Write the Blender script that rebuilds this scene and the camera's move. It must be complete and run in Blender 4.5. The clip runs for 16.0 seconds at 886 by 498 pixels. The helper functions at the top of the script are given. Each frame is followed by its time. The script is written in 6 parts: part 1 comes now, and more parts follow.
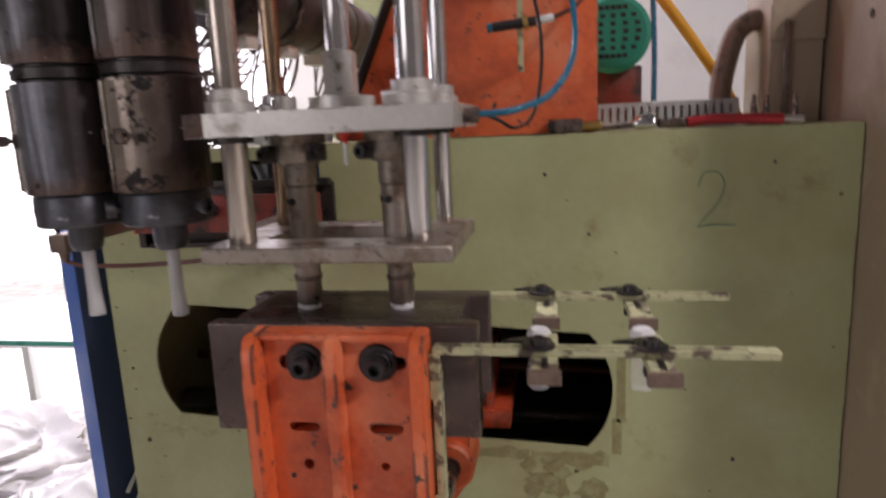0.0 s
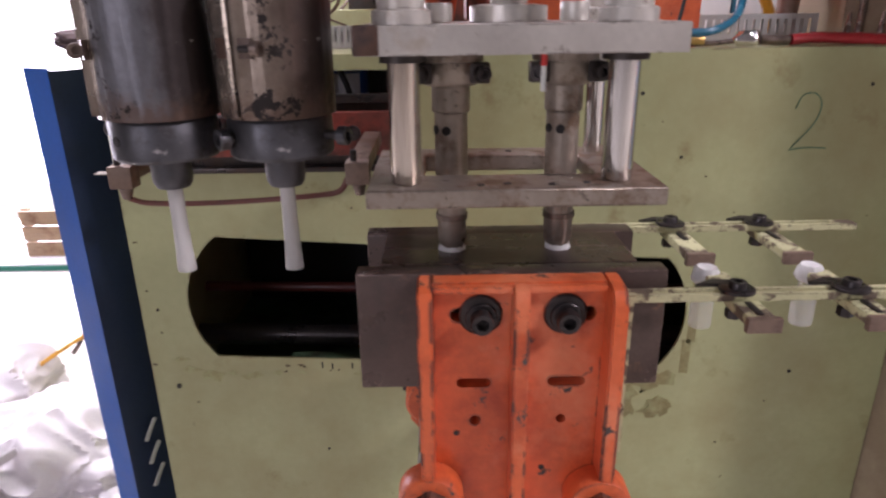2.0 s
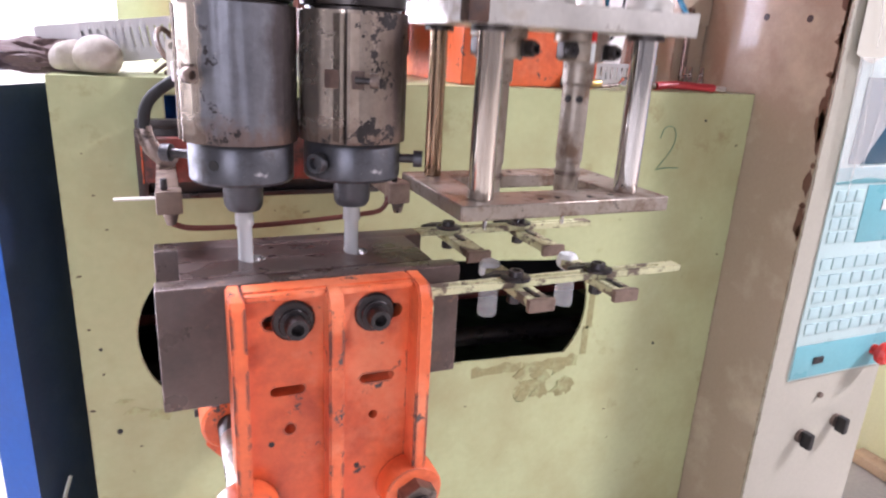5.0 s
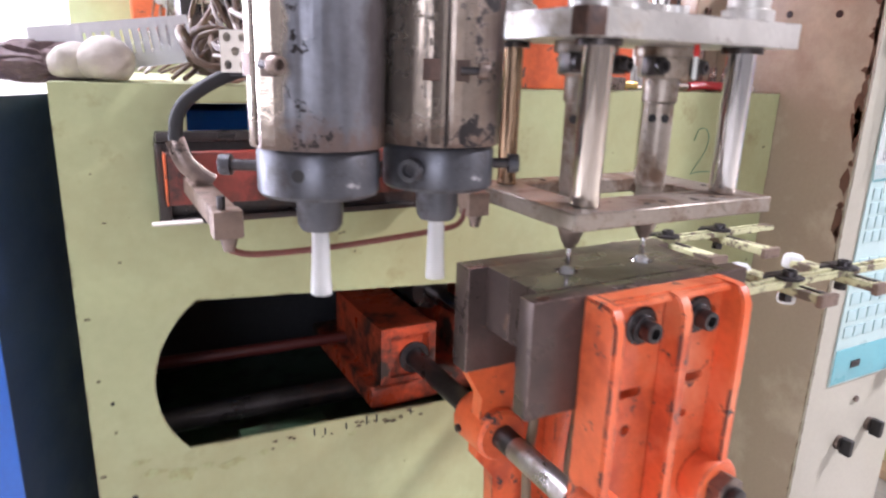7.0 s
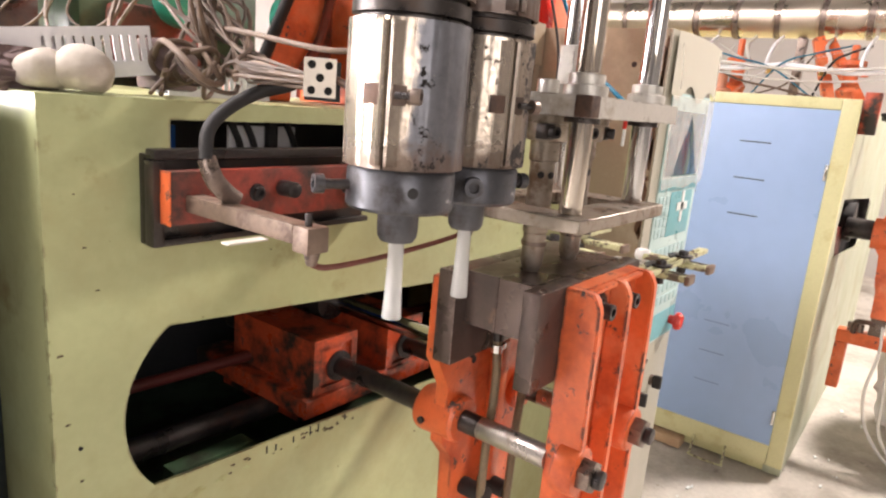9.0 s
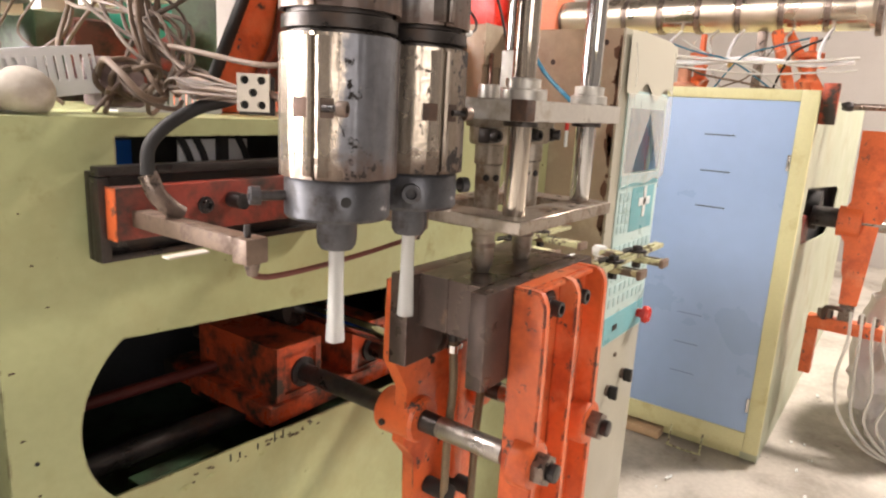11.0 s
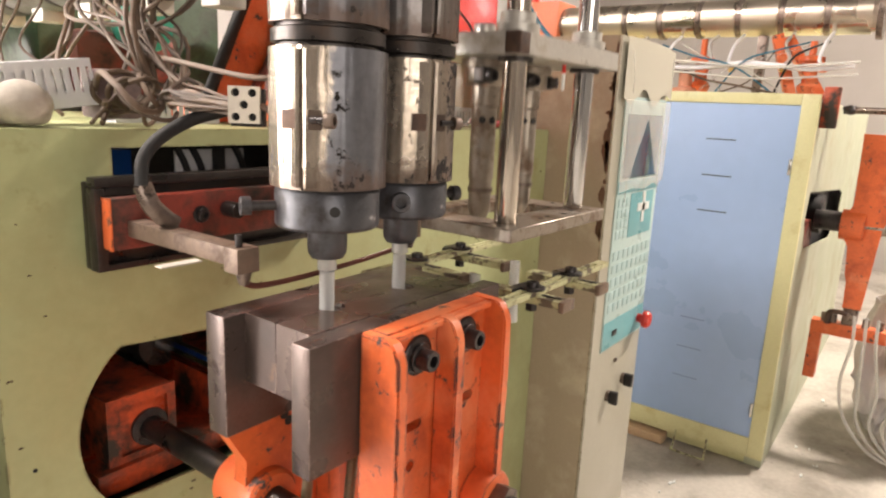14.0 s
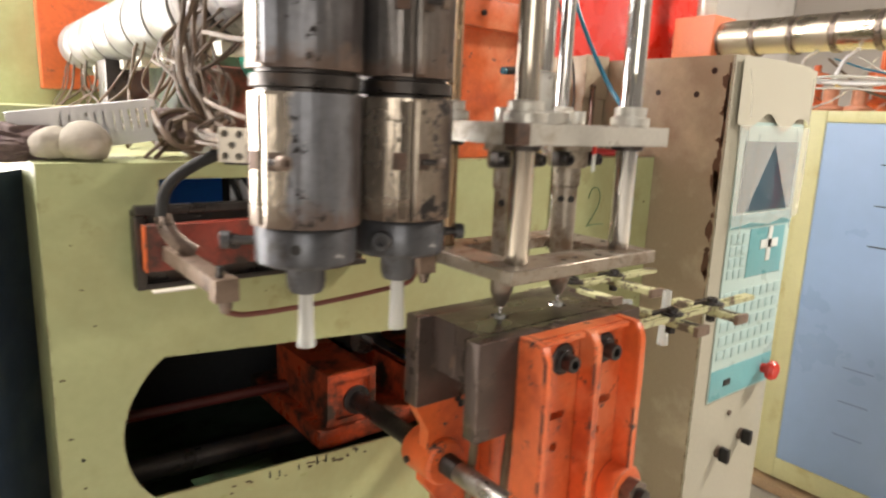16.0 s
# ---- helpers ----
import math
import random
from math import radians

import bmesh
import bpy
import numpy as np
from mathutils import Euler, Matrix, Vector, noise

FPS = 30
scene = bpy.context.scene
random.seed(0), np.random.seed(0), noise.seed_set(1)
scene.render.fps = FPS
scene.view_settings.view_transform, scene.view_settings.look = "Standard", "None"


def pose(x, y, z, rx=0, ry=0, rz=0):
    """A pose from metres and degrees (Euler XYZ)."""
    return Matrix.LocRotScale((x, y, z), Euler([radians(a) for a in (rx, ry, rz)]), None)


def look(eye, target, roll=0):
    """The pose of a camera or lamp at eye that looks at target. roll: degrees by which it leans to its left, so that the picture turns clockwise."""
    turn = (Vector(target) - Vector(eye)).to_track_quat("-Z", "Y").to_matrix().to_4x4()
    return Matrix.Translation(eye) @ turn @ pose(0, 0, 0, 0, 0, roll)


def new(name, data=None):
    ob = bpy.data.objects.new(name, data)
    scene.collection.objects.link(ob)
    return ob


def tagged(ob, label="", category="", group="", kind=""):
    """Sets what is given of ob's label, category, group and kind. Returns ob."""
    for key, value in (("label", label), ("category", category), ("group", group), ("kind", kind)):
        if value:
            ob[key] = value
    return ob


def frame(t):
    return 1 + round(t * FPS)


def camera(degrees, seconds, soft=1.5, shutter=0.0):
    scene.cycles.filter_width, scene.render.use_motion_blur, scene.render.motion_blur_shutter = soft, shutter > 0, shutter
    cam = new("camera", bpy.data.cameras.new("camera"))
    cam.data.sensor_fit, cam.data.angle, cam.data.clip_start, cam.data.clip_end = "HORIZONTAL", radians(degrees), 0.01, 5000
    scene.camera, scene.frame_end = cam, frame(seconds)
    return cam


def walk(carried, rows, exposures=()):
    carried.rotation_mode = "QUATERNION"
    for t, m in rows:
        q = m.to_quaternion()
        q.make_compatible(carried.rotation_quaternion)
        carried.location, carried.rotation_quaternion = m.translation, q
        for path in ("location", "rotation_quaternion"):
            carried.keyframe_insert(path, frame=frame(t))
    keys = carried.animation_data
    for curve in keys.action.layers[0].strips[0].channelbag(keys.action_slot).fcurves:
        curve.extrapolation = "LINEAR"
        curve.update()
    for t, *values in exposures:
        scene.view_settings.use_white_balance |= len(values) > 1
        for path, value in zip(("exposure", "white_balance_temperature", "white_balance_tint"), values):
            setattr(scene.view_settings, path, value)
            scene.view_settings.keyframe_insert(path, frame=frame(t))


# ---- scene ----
cam = camera(68.6, 16.0, soft=2.2, shutter=0.5)
METRES, EYE, TILT, LEAN, TURN = 2.0, 1.45, 0.0, 0.0, 10.1
ROWS = [
    (0.0, 0.0, 0.0, 0.0, -0.49, -10.85, 2.58),
    (0.5, -0.0467, -0.0047, 0.0325, 0.31, -10.14, -1.29),
    (1.0, -0.1008, 0.017, 0.0283, -2.58, -16.09, 4.97),
    (1.5, -0.1395, 0.0525, 0.0084, -5.58, -20.32, 4.58),
    (2.0, -0.1785, 0.0704, 0.019, -10.59, -20.05, 0.79),
    (2.5, -0.2943, 0.0661, 0.0251, -19.62, -19.01, -3.21),
    (3.0, -0.3492, 0.0761, 0.0257, -31.0, -18.2, -1.91),
    (3.5, -0.3587, 0.0879, 0.0238, -32.12, -18.41, -2.97),
    (4.0, -0.3749, 0.0903, 0.0259, -32.32, -18.28, -2.96),
    (6.5, -0.4135, 0.0887, 0.0142, -34.57, -16.1, -2.45),
    (7.0, -0.4332, 0.1888, 0.0026, -38.2, -15.51, -1.79),
    (7.5, -0.4894, 0.2469, 0.0043, -49.49, -15.03, -3.19),
    (8.0, -0.5742, 0.2802, -0.0003, -59.09, -14.43, -4.58),
    (8.5, -0.5983, 0.2961, 0.0008, -61.77, -13.13, -4.97),
    (9.0, -0.5987, 0.2982, 0.0014, -62.1, -12.88, -4.77),
    (9.5, -0.6004, 0.2874, 0.0042, -62.58, -12.83, -3.96),
    (12.0, -0.5896, 0.2647, 0.0088, -63.87, -12.65, -2.9),
    (12.5, -0.5891, 0.2631, 0.0099, -63.76, -12.68, -2.77),
    (13.0, -0.5921, 0.2614, 0.0114, -63.48, -12.52, -2.65),
    (13.5, -0.5944, 0.2592, 0.0119, -63.21, -12.3, -2.73),
    (14.0, -0.5946, 0.2562, 0.0117, -63.26, -12.28, -2.6),
    (14.5, -0.5945, 0.2563, 0.0117, -63.16, -12.34, -2.51),
    (15.0, -0.6012, 0.252, 0.0134, -60.57, -11.67, -2.38),
    (15.5, -0.5939, 0.2341, 0.019, -55.16, -11.77, -2.36),
    (16.0, -0.5141, 0.1608, 0.0302, -47.56, -11.46, -2.2),
]
walk(cam, [(t, pose(0, 0, EYE, TILT, LEAN, TURN) @ pose(METRES * x, METRES * y, METRES * z, 90 + pitch, roll, yaw)) for t, x, y, z, yaw, pitch, roll in ROWS], exposures=[
    (0.0, -0.95, 6250, 24), (0.6, -0.80, 6250, 24), (1.0, -1.02, 6350, 26), (1.6, -0.93, 6200, 32), (2.0, -0.60, 6120, 30), (2.5, -0.43, 6000, 28), (3.3, 0.48, 5850, 27), (4.2, 0.48, 5800, 27), (6.5, 0.44, 5700, 25), (7.2, 0.56, 5750, 22), (7.7, 0.44, 6250, 19), (8.2, 0.42, 6550, 19), (9.0, 0.30, 6850, 19), (9.5, 0.19, 6900, 19), (12.0, 0.14, 7200, 16), (14.5, 0.06, 7300, 16), (15.2, 0.05, 7250, 14), (16.0, 0.05, 7100, 11)])

FLOOR = -0.20          # floor level; the first eye is 1.65 m above it

# ---- world and large lights ----
world = bpy.data.worlds.new("sky")
scene.world = world
world.use_nodes = True
wn = world.node_tree
sky = wn.nodes.new("ShaderNodeTexSky")
sky.sky_type, sky.sun_disc = "NISHITA", False
sky.sun_elevation, sky.sun_rotation = radians(50), radians(250)
wn.links.new(sky.outputs[0], wn.nodes["Background"].inputs[0])
wn.nodes["Background"].inputs[1].default_value = 0.12


def area_lamp(name, eye, target, sx, sy, watts, col):
    """An area lamp at an opening of the hall; not every opening is seen."""
    d = bpy.data.lights.new(name, "AREA")
    d.shape, d.size, d.size_y, d.energy, d.color = "RECTANGLE", sx, sy, watts, col
    ob = new(name, d)
    ob.matrix_world = look(eye, target)
    return ob


# Fill lamp at an unseen southwest window, added to brighten the machine's front.
area_lamp("daylight_southwest", (-4.2, -4.9, 2.6), (0.0, 0.9, 1.1), 3.4, 2.8, 105, (1.0, 0.955, 0.90))
area_lamp("daylight_back", (-3.9, 4.36, 1.5), (-3.7, 0.0, 1.2), 4.1, 3.2, 560, (0.97, 0.98, 1.0))
area_lamp("rooflight", (4.0, -1.3, 4.95), (4.0, -1.3, 0.0), 0.9, 0.9, 585, (1.0, 0.95, 0.89))
# Added lamp without a seen source; it brightens the sacks from above.
area_lamp("rooflight_back", (-2.6, 2.7, 4.95), (-2.6, 2.7, 0.0), 1.6, 1.6, 380, (1.0, 0.98, 0.96))

# ---- materials ----


def rgb(c):
    return (*c, 1.0)


def surf(name, col, rough=0.5, metal=0.0, var=0.18, scale=9.0, fine=120.0, stain=None, stain_scale=6.0, stain_at=0.62,
         stain_rough=None, bump=0.08, edge=None, edge_r=0.004, stretch=None, coat=0.0, jitter=0.0, edge_scale=24):
    """A procedural surface: two scales of variation, optional stains of another colour, optional worn edges."""
    m = bpy.data.materials.new(name)
    m.use_nodes = True
    t = m.node_tree
    N, L = t.nodes.new, t.links.new
    b = t.nodes["Principled BSDF"]
    tc = N("ShaderNodeTexCoord")
    mp = N("ShaderNodeMapping")
    L(tc.outputs["Object"], mp.inputs[0])
    if stretch:
        mp.inputs["Scale"].default_value = stretch
    n1 = N("ShaderNodeTexNoise")
    n1.inputs["Scale"].default_value, n1.inputs["Detail"].default_value = scale, 6
    n2 = N("ShaderNodeTexNoise")
    n2.inputs["Scale"].default_value, n2.inputs["Detail"].default_value = fine, 4
    L(mp.outputs[0], n1.inputs[0])
    L(mp.outputs[0], n2.inputs[0])
    add = N("ShaderNodeMath")
    add.operation = "ADD"
    L(n1.outputs[0], add.inputs[0])
    L(n2.outputs[0], add.inputs[1])
    rng = N("ShaderNodeMapRange")
    rng.inputs["From Min"].default_value, rng.inputs["From Max"].default_value = 0.6, 1.4
    rng.inputs["To Min"].default_value, rng.inputs["To Max"].default_value = 1 - var, 1 + var
    L(add.outputs[0], rng.inputs[0])
    mul = N("ShaderNodeVectorMath")
    mul.operation = "SCALE"
    mul.inputs[0].default_value = col
    L(rng.outputs[0], mul.inputs["Scale"])
    out = mul.outputs[0]
    ro = N("ShaderNodeMapRange")
    ro.inputs["To Min"].default_value, ro.inputs["To Max"].default_value = max(0.03, rough - 0.12), min(1, rough + 0.12)
    ro.inputs["From Min"].default_value, ro.inputs["From Max"].default_value = 0.35, 0.65
    L(n1.outputs[0], ro.inputs[0])
    rout = ro.outputs[0]
    met = None

    def over(mask, colour, roughness, metallic):
        nonlocal out, rout, met
        mx = N("ShaderNodeMix")
        mx.data_type = "RGBA"
        L(mask, mx.inputs["Factor"])
        L(out, mx.inputs["A"])
        mx.inputs["B"].default_value = rgb(colour)
        out = mx.outputs["Result"]
        mr = N("ShaderNodeMix")
        L(mask, mr.inputs[0])
        L(rout, mr.inputs[2])
        mr.inputs[3].default_value = roughness
        rout = mr.outputs[0]
        mm = N("ShaderNodeMix")
        L(mask, mm.inputs[0])
        if met is None:
            mm.inputs[2].default_value = metal
        else:
            L(met, mm.inputs[2])
        mm.inputs[3].default_value = metallic
        met = mm.outputs[0]

    for i, st in enumerate(stain if isinstance(stain, list) else [stain] if stain else []):
        colour, sc, at, soft = st if len(st) == 4 else (st, stain_scale, stain_at, 0.06)
        ns = N("ShaderNodeTexNoise")
        ns.inputs["Scale"].default_value, ns.inputs["Detail"].default_value, ns.inputs["Roughness"].default_value = sc, 9, 0.66
        off = N("ShaderNodeVectorMath")
        off.inputs[1].default_value = (3.1 * i + 1.7, 5.3 * i, 2.9 * i)
        L(mp.outputs[0], off.inputs[0])
        L(off.outputs[0], ns.inputs[0])
        mk = N("ShaderNodeMapRange")
        mk.inputs["From Min"].default_value, mk.inputs["From Max"].default_value = at - soft, at + soft
        L(ns.outputs[0], mk.inputs[0])
        over(mk.outputs[0], colour, stain_rough if stain_rough is not None else min(1, rough + 0.2), metal * 0.5)
    if edge:
        bv = N("ShaderNodeBevel")
        bv.samples = 4
        bv.inputs[0].default_value = edge_r
        ge = N("ShaderNodeNewGeometry")
        dt = N("ShaderNodeVectorMath")
        dt.operation = "DOT_PRODUCT"
        L(bv.outputs[0], dt.inputs[0])
        L(ge.outputs["Normal"], dt.inputs[1])
        ed = N("ShaderNodeMapRange")
        ed.inputs["From Min"].default_value, ed.inputs["From Max"].default_value = 0.995, 0.86
        L(dt.outputs["Value"], ed.inputs[0])
        nc = N("ShaderNodeTexNoise")
        nc.inputs["Scale"].default_value, nc.inputs["Detail"].default_value, nc.inputs["Roughness"].default_value = edge_scale, 9, 0.70
        L(mp.outputs[0], nc.inputs[0])
        gate = N("ShaderNodeMapRange")
        gate.inputs["From Min"].default_value, gate.inputs["From Max"].default_value = 0.505, 0.545
        L(nc.outputs[0], gate.inputs[0])
        mu = N("ShaderNodeMath")
        mu.operation = "MULTIPLY"
        L(ed.outputs[0], mu.inputs[0])
        L(gate.outputs[0], mu.inputs[1])
        over(mu.outputs[0], edge, 0.6, 0.3)
    if jitter:
        oi = N("ShaderNodeObjectInfo")
        jr = N("ShaderNodeMapRange")
        jr.inputs["To Min"].default_value, jr.inputs["To Max"].default_value = 1 - jitter, 1 + jitter
        L(oi.outputs["Random"], jr.inputs[0])
        js = N("ShaderNodeVectorMath")
        js.operation = "SCALE"
        L(out, js.inputs[0])
        L(jr.outputs[0], js.inputs["Scale"])
        out = js.outputs[0]
    L(out, b.inputs["Base Color"])
    L(rout, b.inputs["Roughness"])
    if met is None:
        b.inputs["Metallic"].default_value = metal
    else:
        L(met, b.inputs["Metallic"])
    b.inputs["Coat Weight"].default_value = coat
    bp = N("ShaderNodeBump")
    bp.inputs["Strength"].default_value, bp.inputs["Distance"].default_value = bump, 0.004
    L(add.outputs[0], bp.inputs["Height"])
    L(bp.outputs[0], b.inputs["Normal"])
    return m


def heated_sheet(name, seam, stops, low, burn_at=0.60, burn_span=(0.30, 1.05)):
    """Heat-tinted sheet wrapped round the z axis. stops: (angle past the seam, colour, roughness), which also hold its
    lit and shaded sides; low: the height of its scorched lower edge.
    """
    m = bpy.data.materials.new(name)
    m.use_nodes = True
    t = m.node_tree
    N, L = t.nodes.new, t.links.new
    b = t.nodes["Principled BSDF"]
    tc = N("ShaderNodeTexCoord")
    sep = N("ShaderNodeSeparateXYZ")
    L(tc.outputs["Object"], sep.inputs[0])

    def noise_of(scale, detail, rough, stretch=1.0):
        mp = N("ShaderNodeMapping")
        mp.inputs["Scale"].default_value = (1, 1, stretch)
        L(tc.outputs["Object"], mp.inputs[0])
        n = N("ShaderNodeTexNoise")
        n.inputs["Scale"].default_value, n.inputs["Detail"].default_value, n.inputs["Roughness"].default_value = scale, detail, rough
        L(mp.outputs[0], n.inputs[0])
        return n.outputs[0]

    def calc(op, a, c, d=None):
        k = N("ShaderNodeMath")
        k.operation = op
        for q, v in enumerate((a, c, d)):
            if v is None:
                continue
            if isinstance(v, (int, float)):
                k.inputs[q].default_value = v
            else:
                L(v, k.inputs[q])
        return k.outputs[0]

    def ramp(v, lo, hi):
        k = N("ShaderNodeMapRange")
        k.inputs["From Min"].default_value, k.inputs["From Max"].default_value = lo, hi
        L(v, k.inputs[0])
        return k.outputs[0]

    def blend(mask, a, colour):
        k = N("ShaderNodeMix")
        k.data_type = "RGBA"
        L(mask, k.inputs["Factor"])
        L(a, k.inputs["A"])
        k.inputs["B"].default_value = rgb(colour)
        return k.outputs["Result"]

    streak = noise_of(26, 6, 0.6, 0.22)
    cloud = noise_of(16, 7, 0.62)
    turn = calc("FLOORED_MODULO", calc("SUBTRACT", calc("ARCTAN2", sep.outputs["Y"], sep.outputs["X"]), seam), 2 * math.pi)
    turn = calc("ADD", turn, calc("MULTIPLY", calc("SUBTRACT", calc("ADD", streak, cloud), 1.0), 0.75))
    part_turn = calc("DIVIDE", turn, 2 * math.pi)
    cr = N("ShaderNodeValToRGB")
    rr = N("ShaderNodeValToRGB")
    for node, pick in ((cr, lambda q: rgb(q[1])), (rr, lambda q: rgb((q[2],) * 3))):
        els = node.color_ramp.elements
        els[0].position, els[0].color = stops[0][0] / (2 * math.pi), pick(stops[0])
        els[1].position, els[1].color = stops[-1][0] / (2 * math.pi), pick(stops[-1])
        for q in stops[1:-1]:
            els.new(q[0] / (2 * math.pi)).color = pick(q)
        L(part_turn, node.inputs[0])
    fine = noise_of(90, 5, 0.6)
    tone = N("ShaderNodeVectorMath")
    tone.operation = "SCALE"
    L(cr.outputs[0], tone.inputs[0])
    L(calc("ADD", calc("MULTIPLY", ramp(streak, 0.3, 0.7), 0.42), calc("ADD", calc("MULTIPLY", ramp(fine, 0.3, 0.7), 0.24), 0.67)), tone.inputs["Scale"])
    col = tone.outputs[0]
    # brown scorching that creeps up from the lower edge
    edge = calc("SUBTRACT", 0.030, calc("SUBTRACT", sep.outputs["Z"], low))
    fringe = ramp(calc("ADD", calc("MULTIPLY", edge, 16.0), calc("SUBTRACT", calc("ADD", cloud, fine), 0.95)), 0.02, 0.42)
    col = blend(calc("MULTIPLY", fringe, 0.8), col, (0.105, 0.062, 0.042))
    # crusted black burns beside the seam, sparse elsewhere
    crust = noise_of(38, 9, 0.72)
    window_in = ramp(turn, burn_span[0] - 0.12, burn_span[0] + 0.06)
    window_out = ramp(turn, burn_span[1] + 0.15, burn_span[1] - 0.10)
    near = calc("MULTIPLY", window_in, window_out)
    burn = ramp(calc("ADD", crust, calc("MULTIPLY", near, 0.085)), burn_at, burn_at + 0.03)
    col = blend(burn, col, (0.016, 0.012, 0.011))
    pale = ramp(noise_of(70, 8, 0.7), 0.66, 0.69)
    col = blend(calc("MULTIPLY", pale, 0.7), col, (0.42, 0.39, 0.36))
    L(col, b.inputs["Base Color"])
    L(calc("ADD", rr.outputs[0], calc("ADD", calc("MULTIPLY", burn, 0.3), calc("MULTIPLY", calc("SUBTRACT", cloud, 0.5), 0.25))), b.inputs["Roughness"])
    L(calc("SUBTRACT", 0.82, calc("MULTIPLY", calc("MAXIMUM", burn, fringe), 0.5)), b.inputs["Metallic"])
    bp = N("ShaderNodeBump")
    bp.inputs["Strength"].default_value, bp.inputs["Distance"].default_value = 0.30, 0.004
    L(calc("ADD", calc("ADD", streak, calc("MULTIPLY", fine, 0.5)), calc("MULTIPLY", burn, 0.4)), bp.inputs["Height"])
    L(bp.outputs[0], b.inputs["Normal"])
    return m


GREASE, RUST, BARE = (0.03, 0.022, 0.016), (0.13, 0.06, 0.03), (0.07, 0.055, 0.05)
GREEN = surf("green_paint", (0.432, 0.470, 0.245), 0.40, var=0.07, scale=3, fine=60,
             stain=[((0.37, 0.36, 0.18), 3.6, 0.55, 0.12), ((0.27, 0.22, 0.10), 6, 0.675, 0.07), ((0.10, 0.08, 0.04), 26, 0.725, 0.02)], edge=(0.17, 0.13, 0.075), edge_r=0.006, edge_scale=13, bump=0.05, coat=0.15)
ORANGE = surf("orange_paint", (0.72, 0.140, 0.040), 0.42, var=0.13, scale=6, fine=90,
              stain=[((0.40, 0.06, 0.02), 7, 0.60, 0.10), ((0.80, 0.27, 0.13), 5, 0.61, 0.08), (BARE, 26, 0.635, 0.018)], edge=(0.085, 0.05, 0.045), edge_r=0.0055, edge_scale=15, bump=0.14, coat=0.2)
# Grease is real; darker base and wider grease also hold the slot's shade.
ORANGE_DIRTY_SHADED = surf("oily_shaded_orange_paint", (0.50, 0.075, 0.026), 0.34, var=0.22, scale=9,
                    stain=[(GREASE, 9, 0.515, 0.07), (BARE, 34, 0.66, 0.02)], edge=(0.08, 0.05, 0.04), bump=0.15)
RED = surf("red_paint", (0.25, 0.042, 0.027), 0.42, var=0.25, stain=[((0.12, 0.05, 0.035), 6, 0.54, 0.10), (GREASE, 11, 0.55, 0.08)], edge=(0.08, 0.05, 0.04), bump=0.1)
MOULD = surf("blackened_mould_steel", (0.112, 0.083, 0.073), 0.31, 0.6, var=0.14, scale=14, fine=200,
             stain=[((0.06, 0.045, 0.04), 8, 0.60, 0.10), ((0.20, 0.12, 0.08), 22, 0.66, 0.04), ((0.26, 0.225, 0.20), 9, 0.68, 0.05)], edge=(0.36, 0.26, 0.23), edge_r=0.003, bump=0.05)
CAVITY = surf("polished_cavity_steel", (0.62, 0.60, 0.57), 0.14, 1.0, var=0.1, scale=30, stain=[((0.22, 0.18, 0.15), 24, 0.62, 0.05)], bump=0.03)
STEEL = surf("worn_plate_steel", (0.36, 0.315, 0.265), 0.42, 0.75, var=0.15, scale=18,
             stain=[((0.17, 0.11, 0.07), 16, 0.56, 0.06), (GREASE, 28, 0.65, 0.03)], edge=(0.10, 0.07, 0.05), bump=0.08)
PALE_STEEL = surf("pale_plated_steel", (0.60, 0.585, 0.54), 0.40, 0.6, var=0.09, scale=12,
                  stain=[((0.34, 0.28, 0.21), 12, 0.63, 0.07), ((0.13, 0.08, 0.05), 26, 0.66, 0.04)], edge=(0.12, 0.09, 0.07), bump=0.05)
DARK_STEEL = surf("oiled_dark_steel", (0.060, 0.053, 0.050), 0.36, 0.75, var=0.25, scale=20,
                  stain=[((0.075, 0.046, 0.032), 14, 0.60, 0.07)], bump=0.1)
COLLAR = surf("grey_die_steel", (0.098, 0.100, 0.110), 0.42, 0.65, var=0.14, scale=14,
              stain=[((0.04, 0.034, 0.034), 16, 0.57, 0.06), ((0.34, 0.33, 0.33), 30, 0.655, 0.03)], bump=0.06)
CHROME = surf("polished_guide_rod", (0.72, 0.72, 0.72), 0.12, 1.0, var=0.06, scale=30, bump=0.01, stretch=(1, 1, 0.15),
              stain=[((0.36, 0.25, 0.17), 7, 0.66, 0.08)], stain_rough=0.3)
TIE_STEEL = surf("scuffed_bar_steel", (0.42, 0.39, 0.36), 0.34, 0.9, var=0.12, scale=22, stain=[((0.16, 0.12, 0.09), 18, 0.62, 0.06)], bump=0.05)
BRONZE = surf("heat_tinted_rod", (0.46, 0.33, 0.22), 0.2, 1.0, var=0.15, scale=20, bump=0.02, stretch=(1, 1, 0.2))
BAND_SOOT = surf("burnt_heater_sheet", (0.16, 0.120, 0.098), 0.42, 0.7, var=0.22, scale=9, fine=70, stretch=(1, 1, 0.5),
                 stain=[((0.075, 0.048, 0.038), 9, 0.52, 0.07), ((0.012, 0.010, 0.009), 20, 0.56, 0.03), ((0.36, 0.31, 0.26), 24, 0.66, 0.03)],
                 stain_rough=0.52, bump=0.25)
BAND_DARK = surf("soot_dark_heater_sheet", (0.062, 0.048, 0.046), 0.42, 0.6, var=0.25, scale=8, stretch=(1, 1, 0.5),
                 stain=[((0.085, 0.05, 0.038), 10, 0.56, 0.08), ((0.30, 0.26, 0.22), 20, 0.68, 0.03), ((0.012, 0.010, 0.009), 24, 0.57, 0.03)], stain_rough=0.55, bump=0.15)
